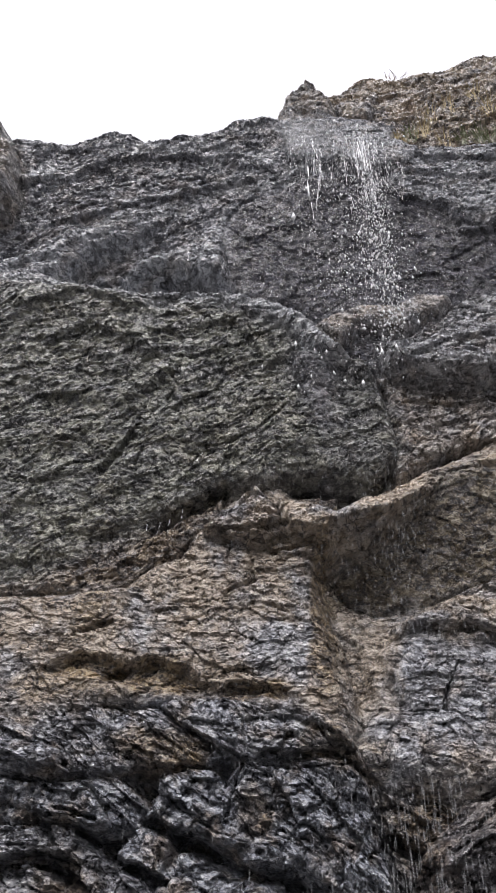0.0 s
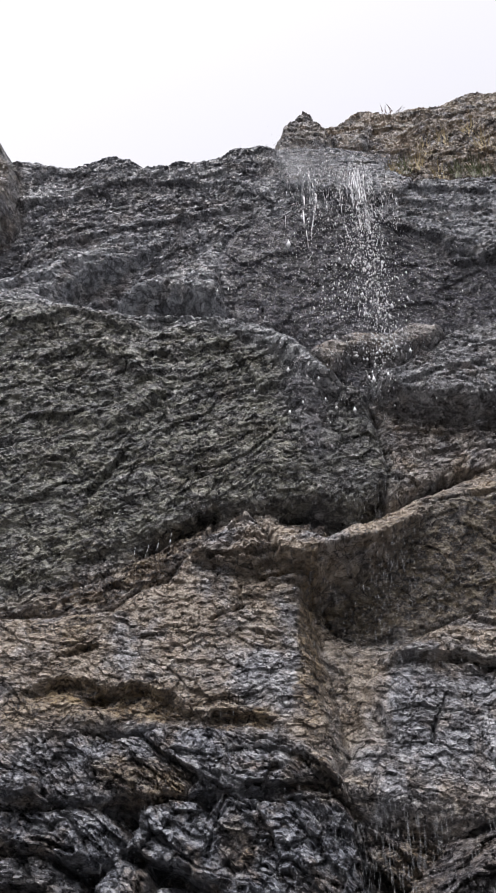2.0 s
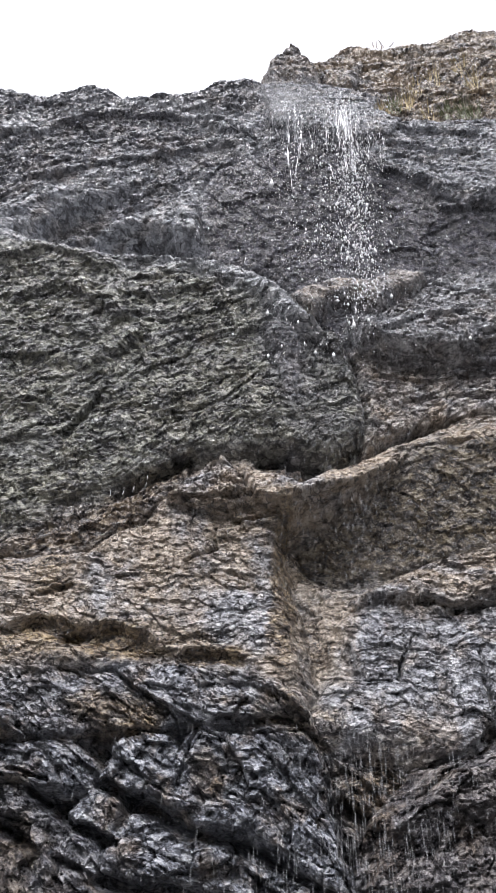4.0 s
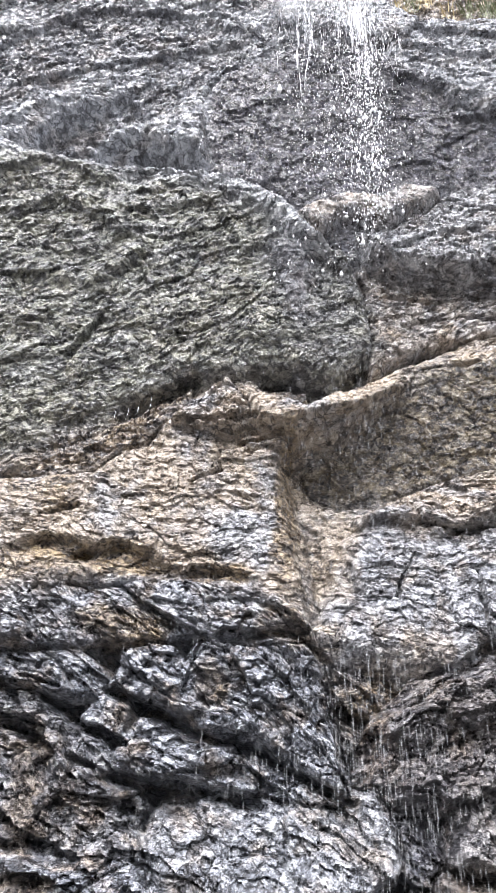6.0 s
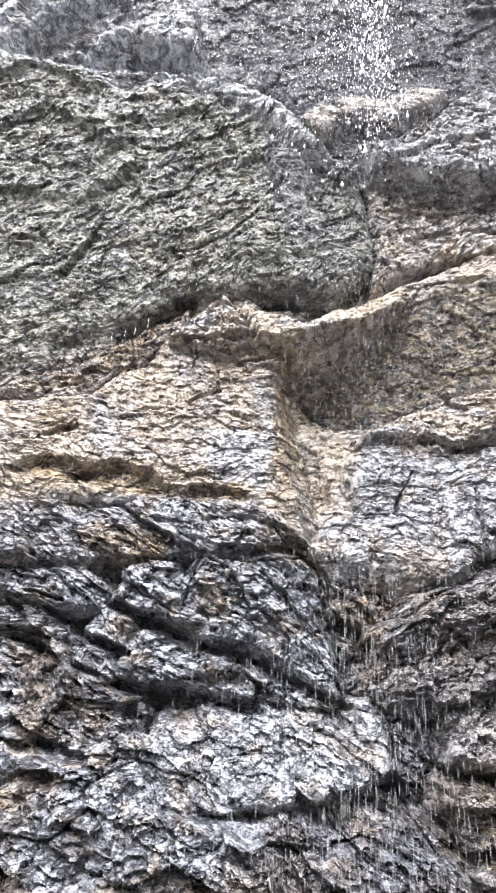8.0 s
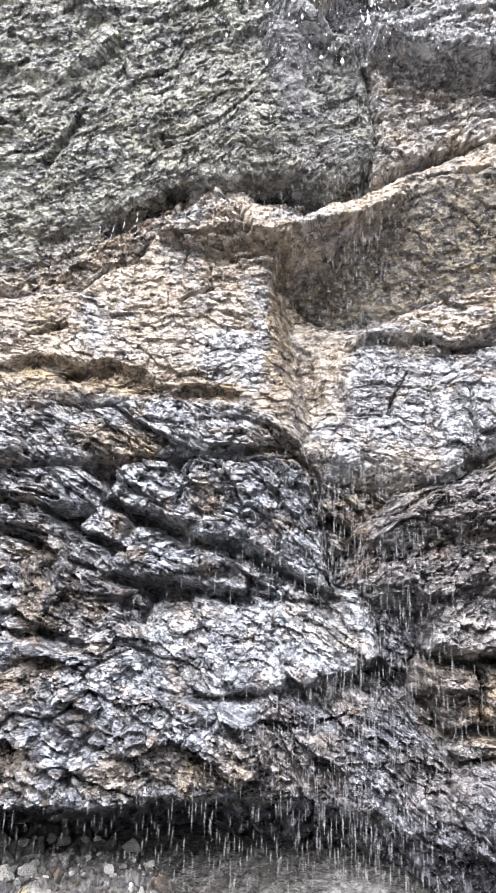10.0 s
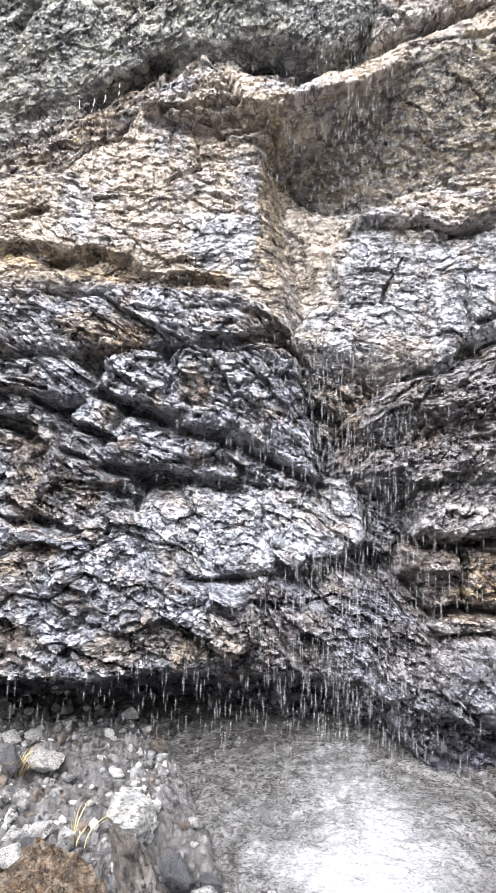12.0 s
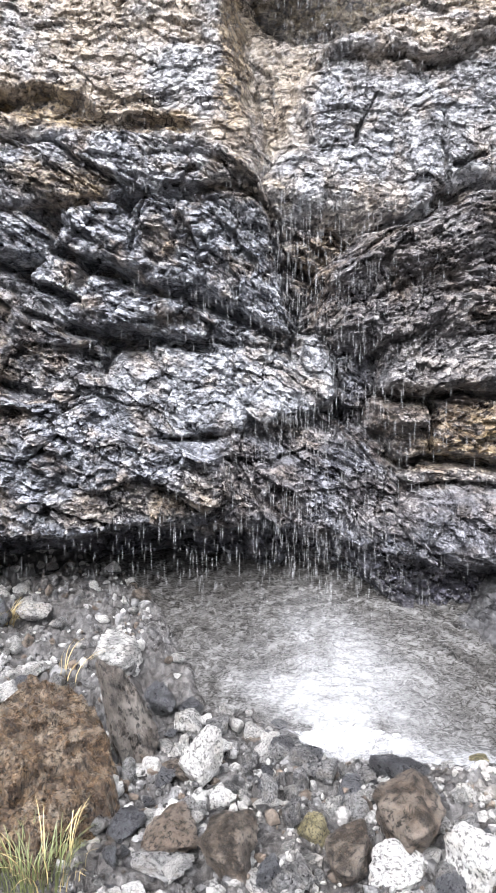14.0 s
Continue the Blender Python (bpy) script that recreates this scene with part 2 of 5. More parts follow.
def apron_stuff():
    """Wet bedrock, banded along its arcs, with a thin run of water over it: pale froth where the mark says so, gravel brown elsewhere."""
    m = Nodes("wet_bedrock")
    broad = m.noise(3, 7, 0.6)
    arcs = m.add("ShaderNodeCombineXYZ", X=m.math("MULTIPLY", m.mark("arc"), 30), Y=m.math("MULTIPLY", m.mark("along"), 5.5))
    leaf = m.noise(1.0, 8, 0.66, arcs.outputs[0], 0.6)
    stray = m.noise(34, 7, 0.65)
    fine = m.noise(120, 5, 0.6)
    tone = m.math("ADD", m.math("MULTIPLY", leaf, 0.65), m.math("MULTIPLY", stray, 0.35))
    body = m.ramp(tone, (0.38, (0.02, 0.02, 0.022)), (0.5, (0.085, 0.085, 0.086)), (0.62, (0.30, 0.30, 0.30)))
    body = m.mix(m.math("MULTIPLY", m.mark("rust"), m.ramp(broad, (0.3, 0.3), (0.6, 1.0)), True), body, m.ramp(stray, (0.34, (0.018, 0.013, 0.010)), (0.68, (0.15, 0.115, 0.08))))
    body = m.mix(m.math("MULTIPLY", m.mark("dark"), 1.0), body, m.ramp(tone, (0.42, (0.008, 0.008, 0.009)), (0.6, (0.075, 0.075, 0.078))))
    froth = m.math("MULTIPLY", m.mark("froth"), m.ramp(tone, (0.36, 0.25), (0.56, 1.0)), True)
    body = m.mix(froth, body, (0.50, 0.51, 0.53))
    relief = m.bump(tone, 0.045, 1.0)
    relief = m.bump(fine, 0.005, 0.7, relief)
    return m.done(Base_Color=body, Roughness=m.ramp(broad, (0.3, 0.14), (0.7, 0.4)), Normal=relief)


APRON = apron_stuff()


def plain(name, colour, rough, **more):
    m = Nodes(name)
    body = m.mix(m.noise(30, 4), tuple(0.7 * c for c in colour), colour)
    return m.done(Base_Color=body, Roughness=rough, **more)


def runoff_stuff():
    """Grey water over slate, streaked along its ripples, whitened by froth."""
    m = Nodes("rippled_runoff_water")
    fleck = m.noise(26, 9, 0.72, m.turned((1.0, 1.6, 1.0)), 1.2)
    arcs = m.add("ShaderNodeCombineXYZ", X=m.math("MULTIPLY", m.mark("arc"), 9), Y=m.math("MULTIPLY", m.mark("along"), 2.4))
    lines = m.noise(1.0, 7, 0.66, arcs.outputs[0], 1.1)
    deep = m.ramp(m.math("ADD", m.math("MULTIPLY", lines, 0.35), m.math("MULTIPLY", fleck, 0.65)), (0.40, (0.012, 0.0115, 0.011)), (0.50, (0.045, 0.043, 0.040)), (0.60, (0.16, 0.16, 0.16)))
    body = m.mix(m.math("MULTIPLY", m.mark("froth"), m.ramp(fleck, (0.32, 0.5), (0.6, 1.0)), True), deep, (0.56, 0.575, 0.60))
    relief = m.bump(lines, 0.045, 1.0)
    relief = m.bump(fleck, 0.012, 0.9, relief)
    return m.done(Base_Color=body, Roughness=m.ramp(fleck, (0.35, 0.16), (0.65, 0.42)), IOR=1.33, Normal=relief)


def foam_stuff():
    m = Nodes("white_froth")
    fleck = m.noise(60, 5, 0.65)
    body = m.ramp(fleck, (0.35, (0.40, 0.42, 0.45)), (0.6, (0.74, 0.75, 0.77)))
    veil = m.math("MULTIPLY", m.mark("cover"), m.ramp(m.noise(24, 6, 0.7), (0.34, 0.2), (0.58, 1.0)), True)
    return m.done(Base_Color=body, Roughness=0.5, Alpha=veil, Normal=m.bump(fleck, 0.02, 0.8))


RUNOFF, FROTH = runoff_stuff(), foam_stuff()
WATER = plain("falling_water", (0.95, 0.96, 0.98), 0.15, IOR=1.33, Alpha=0.95)
STREAK = plain("streaking_water", (0.86, 0.88, 0.91), 0.4, IOR=1.33, Alpha=0.05)
MIST = plain("drifting_mist", (0.95, 0.96, 0.97), 0.5, Alpha=0.30)
GRASS = plain("green_grass_blade", (0.13, 0.15, 0.06), 0.5)
STRAW = plain("dry_straw_blade", (0.50, 0.40, 0.20), 0.6)
TWIG = plain("bare_twig", (0.16, 0.11, 0.08), 0.7)

# ---------------------------------------------------------------- cliff


def slab(name, y, outline, lean=0.0, zc=0.0, side=0.0, xc=0.0, edge=0.06, rough=1.0, grain="flat", ochre=0.0, rust=0.0, moss=0.0, dark=0.0, pale=0.0, steep=4.0, label=""):
    """One block of the cliff: its front lies at depth y and leans by lean (per metre of height) and side (per metre of width)."""
    return dict(name=name, y=y, outline=outline, lean=lean, zc=zc, side=side, xc=xc, edge=edge, rough=rough, grain=grain, ochre=ochre, rust=rust, moss=moss, dark=dark, pale=pale, steep=steep, label=label)


# how far the ledges stand out, from broad to fine, and how blocky the rock breaks
LEDGES = {"up": (0.10, 0.060, 0.034, 0.014, 1.0, 0.9, 0.55), "flat": (0.04, 0.035, 0.026, 0.014, 1.0, 1.0, 0.5), "down": (0.06, 0.040, 0.026, 0.012, 1.05, 0.9, 1.0)}


def cliff_sheet(parent, xs, zs, slabs, base, seed, amount=1.0, cracks=()):
    X, Z = np.meshgrid(xs, zs)
    wx = 0.05 * fbm(X * 3.1, Z * 3.1, 4, seed) + 0.016 * fbm(X * 17, Z * 17, 3, seed + 5)
    wz = 0.05 * fbm(X * 3.1, Z * 3.1, 4, seed + 50) + 0.016 * fbm(X * 17, Z * 17, 3, seed + 55)
    Y = base(X, Z)
    ident = np.zeros(X.shape, int)
    for k, s in enumerate(slabs):
        if not s["outline"]:
            continue
        ox, oz = [p[0] for p in s["outline"]], [p[1] for p in s["outline"]]
        r0, r1 = np.searchsorted(zs, [min(oz) - 0.4, max(oz) + 0.4])
        c0, c1 = np.searchsorted(xs, [min(ox) - 0.4, max(ox) + 0.4])
        box = (slice(r0, r1), slice(c0, c1))
        if r1 <= r0 or c1 <= c0:
            continue
        x, z = X[box], Z[box]
        d = outline_distance(x + wx[box], z + wz[box], s["outline"])
        e = s["edge"]
        t = np.clip((d + e) / e, 0, 1)
        y = s["y"] + s["lean"] * (z - s["zc"]) + s["side"] * (x - s["xc"]) + 0.5 * e * t ** 2.2 + s["steep"] * np.maximum(d, 0)
        near = y < Y[box]
        Y[box] = np.where(near, y, Y[box])
        ident[box] = np.where(near, k, ident[box])
    # broken relief, chip by chip, along the grain of each block
    rough = np.array([s["rough"] for s in slabs])[ident] * amount
    out = np.zeros(X.shape)
    for n, (grain, lean) in enumerate((("up", 18), ("flat", -6), ("down", -30))):
        pick = np.array([s["grain"] == grain for s in slabs])[ident]
        if not pick.any():
            continue
        x, z = X[pick], Z[pick]
        a = radians(lean)
        u, v = x * math.cos(a) + z * math.sin(a), -x * math.sin(a) + z * math.cos(a)
        u, v = u + 0.10 * fbm(x * 2, z * 2, 4, seed + 9), v + 0.10 * fbm(x * 2, z * 2, 4, seed + 19)
        chips, joints = 0, 0
        for q, (fu, fv, tall) in enumerate(((1.8, 2.9, 0.085), (5.2, 8.5, 0.060), (13, 20, 0.030), (31, 44, 0.015))):
            chip, joint = plates(u * fu, v * fv, seed + 100 * q + 100 + n)
            tall = tall * (LEDGES[grain][6] if q < 2 else 1)
            chips = chips + tall * chip
            if q < 3:
                joints = joints + 0.35 * tall * smooth(1 - joint / 0.07)
        crumple = 0
        for q, (f, h) in enumerate(((9, 0.020), (21, 0.012), (47, 0.006))):
            crumple = crumple + h * (1 - 2 * np.abs(fbm(u * f, v * f * 1.9, 2, seed + 420 + q)))
        ledge = LEDGES[grain]
        o = sum(h * terrace(u, v, pitch, under, seed + 500 + 20 * q + n) for q, (h, pitch, under) in enumerate(zip(ledge[:4], (1.9, 4.6, 11, 24), (0.42, 0.34, 0.28, 0.28))))
        o = o + ledge[4] * (chips - joints) + ledge[5] * crumple + 0.05 * fbm(u * 1.8, v * 2.6, 4, seed + 440)
        out[pick] = o
    Y = Y - out * rough
    # open cracks and hollows
    for line, width, deep in cracks:
        ox, oz = [p[0] for p in line], [p[1] for p in line]
        r0, r1 = np.searchsorted(zs, [min(oz) - 2 * width, max(oz) + 2 * width])
        c0, c1 = np.searchsorted(xs, [min(ox) - 2 * width, max(ox) + 2 * width])
        box = (slice(r0, r1), slice(c0, c1))
        best = np.zeros(X[box].shape)
        wide = width * (0.9 + 0.9 * fbm(X[box] * 6, Z[box] * 6, 3, seed + 70))
        for (x0, z0), (x1, z1) in zip(line, line[1:]):
            px, pz = X[box] + 0.8 * wx[box] - x0, Z[box] + 0.8 * wz[box] - z0
            t = np.clip((px * (x1 - x0) + pz * (z1 - z0)) / ((x1 - x0) ** 2 + (z1 - z0) ** 2), 0, 1)
            ex, ez = px - t * (x1 - x0), pz - t * (z1 - z0)
            d = np.hypot(ex, ez)
            keen, mild = np.clip(1.5 - d / (0.45 * wide), 0, 1), np.clip(1.25 - d / (1.5 * wide), 0, 1)
            best = np.maximum(best, np.where((ez > 0) == (deep > 0), keen, mild))
        Y[box] += deep * best
    # mineral films, and the painted shade and sheen, bleed a little over the joints
    marks = {}
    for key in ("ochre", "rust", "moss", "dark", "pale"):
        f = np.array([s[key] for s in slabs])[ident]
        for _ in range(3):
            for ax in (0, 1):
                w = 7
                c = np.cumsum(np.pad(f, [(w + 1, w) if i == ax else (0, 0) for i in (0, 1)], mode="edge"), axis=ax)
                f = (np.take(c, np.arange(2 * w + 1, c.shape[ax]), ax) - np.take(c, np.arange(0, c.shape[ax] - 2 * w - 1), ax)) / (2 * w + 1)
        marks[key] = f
    for x, z, rx, rz, key, top in STAINS_AND_SHADING:
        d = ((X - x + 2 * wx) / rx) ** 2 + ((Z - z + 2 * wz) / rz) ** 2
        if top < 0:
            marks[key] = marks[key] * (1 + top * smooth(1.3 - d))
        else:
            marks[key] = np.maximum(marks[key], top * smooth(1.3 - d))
    verts = np.stack([X, Y, Z], -1).reshape(-1, 3)
    quads = grid_quads(len(xs), len(zs))
    owner = ident.ravel()[quads[:, 0]]
    for k, s in enumerate(slabs):
        q = quads[owner == k]
        if not len(q):
            continue
        used, q = np.unique(q, return_inverse=True)
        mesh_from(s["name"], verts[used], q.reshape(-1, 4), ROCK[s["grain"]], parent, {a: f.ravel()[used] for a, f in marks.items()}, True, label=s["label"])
    return X, Y, Z


# mineral stains and wet films, with painted shade and sheen among them
STAINS_AND_SHADING = [
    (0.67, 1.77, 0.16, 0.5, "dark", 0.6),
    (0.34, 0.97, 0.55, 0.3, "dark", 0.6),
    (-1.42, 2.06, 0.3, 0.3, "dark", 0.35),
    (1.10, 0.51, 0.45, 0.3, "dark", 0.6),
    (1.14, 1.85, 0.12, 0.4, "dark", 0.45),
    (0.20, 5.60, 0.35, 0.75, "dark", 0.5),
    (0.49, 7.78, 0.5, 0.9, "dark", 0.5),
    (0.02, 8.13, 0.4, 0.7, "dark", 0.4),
    (-1.68, 3.40, 0.3, 0.11, "rust", 1.0),
    (-1.18, 3.36, 0.3, 0.14, "rust", 1.0),
    (-0.55, 3.26, 0.28, 0.1, "rust", 0.9),
    (-1.10, 2.89, 0.36, 0.12, "rust", 0.7),
    (0.11, 2.86, 0.2, 0.12, "rust", 0.6),
    (-1.74, 3.86, 0.16, 0.22, "rust", 0.55),
    (-0.53, 2.57, 0.1, 0.16, "rust", 0.55),
    (-0.10, 2.91, 0.15, 0.12, "rust", 0.5),
    (-0.10, 3.84, 0.09, 0.7, "rust", 0.9),
    (0.30, 3.67, 0.14, 0.45, "ochre", 1.0),
    (1.41, 4.93, 0.5, 0.25, "rust", 0.5),
    (-0.69, 0.99, 0.5, 0.12, "rust", 0.5),
    (0.32, 1.37, 0.3, 0.1, "rust", 0.4),
    (-0.35, 3.53, 0.3, 0.28, "ochre", -0.8),
    (-0.84, 3.21, 0.6, 0.12, "ochre", -0.6),
    (-0.68, 3.69, 0.12, 0.12, "ochre", -0.4),
    (-1.58, 3.12, 0.8, 0.12, "ochre", -0.3),
    (1.17, 3.97, 0.2, 0.06, "ochre", -0.5),
    (0.62, 2.60, 0.4, 0.3, "rust", 0.5),
    (1.30, 2.53, 0.3, 0.25, "rust", 0.45),
    (-1.96, 4.30, 0.4, 0.3, "rust", 0.35),
    # underside of the cliff foot: its shade painted in as dark
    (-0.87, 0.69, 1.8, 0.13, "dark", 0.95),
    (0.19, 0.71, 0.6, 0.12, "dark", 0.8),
    (-0.39, 3.57, 0.25, 0.2, "pale", 0.4),
    (-0.20, 9.29, 0.5, 0.25, "pale", 0.5),
    (-1.52, 1.99, 0.14, 0.35, "rust", 0.6),
    (-1.53, 1.37, 0.2, 0.15, "rust", 0.4),
    (1.22, 1.61, 0.4, 0.35, "rust", 0.6),
    (0.94, 1.43, 0.2, 0.3, "rust", 0.5),
    (0.80, 0.99, 0.3, 0.2, "rust", 0.4),
    (-0.04, 1.08, 0.4, 0.2, "rust", 0.45),
    (-2.02, 4.49, 0.5, 0.4, "rust", 0.4),
    (-0.88, 5.40, 0.5, 0.4, "rust", 0.25),
    (-1.80, 3.27, 0.5, 0.1, "rust", 0.5),
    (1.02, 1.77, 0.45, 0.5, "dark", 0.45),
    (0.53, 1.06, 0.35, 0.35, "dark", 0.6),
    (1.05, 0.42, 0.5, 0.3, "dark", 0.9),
    # shade of the overhung upper panels and recesses, put in as dark
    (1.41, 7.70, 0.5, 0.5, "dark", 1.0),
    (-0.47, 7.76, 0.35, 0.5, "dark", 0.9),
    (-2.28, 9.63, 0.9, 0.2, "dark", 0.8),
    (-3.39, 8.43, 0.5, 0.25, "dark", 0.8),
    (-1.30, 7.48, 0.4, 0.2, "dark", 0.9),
    # sheen on the rim, sloping ledge and drip block, painted as pale
    (-1.49, 9.85, 0.9, 0.12, "pale", 0.7),
    (-0.68, 9.15, 0.5, 0.2, "pale", 0.6),
    (-1.13, 7.77, 0.22, 0.3, "pale", 0.7),
]


def wall_base(X, Z):
    y = np.interp(Z, [0.0, 0.70, 0.92, 1.2, 3.0, 4.0, 4.9, 5.5, 6.4, 7.0, 9.6, 10.1, 11.0], [5.15, 5.0, 4.65, 4.45, 4.45, 4.7, 4.6, 4.6, 4.65, 4.7, 4.4, 4.3, 5.8])
    return y + 0.06 * fbm(X * 1.4, Z * 1.4, 3, 900)


cliff = tagged(new("cliff"), "tall wet schist cliff of broken ledges and overhanging blocks", "cliff", kind="structure")
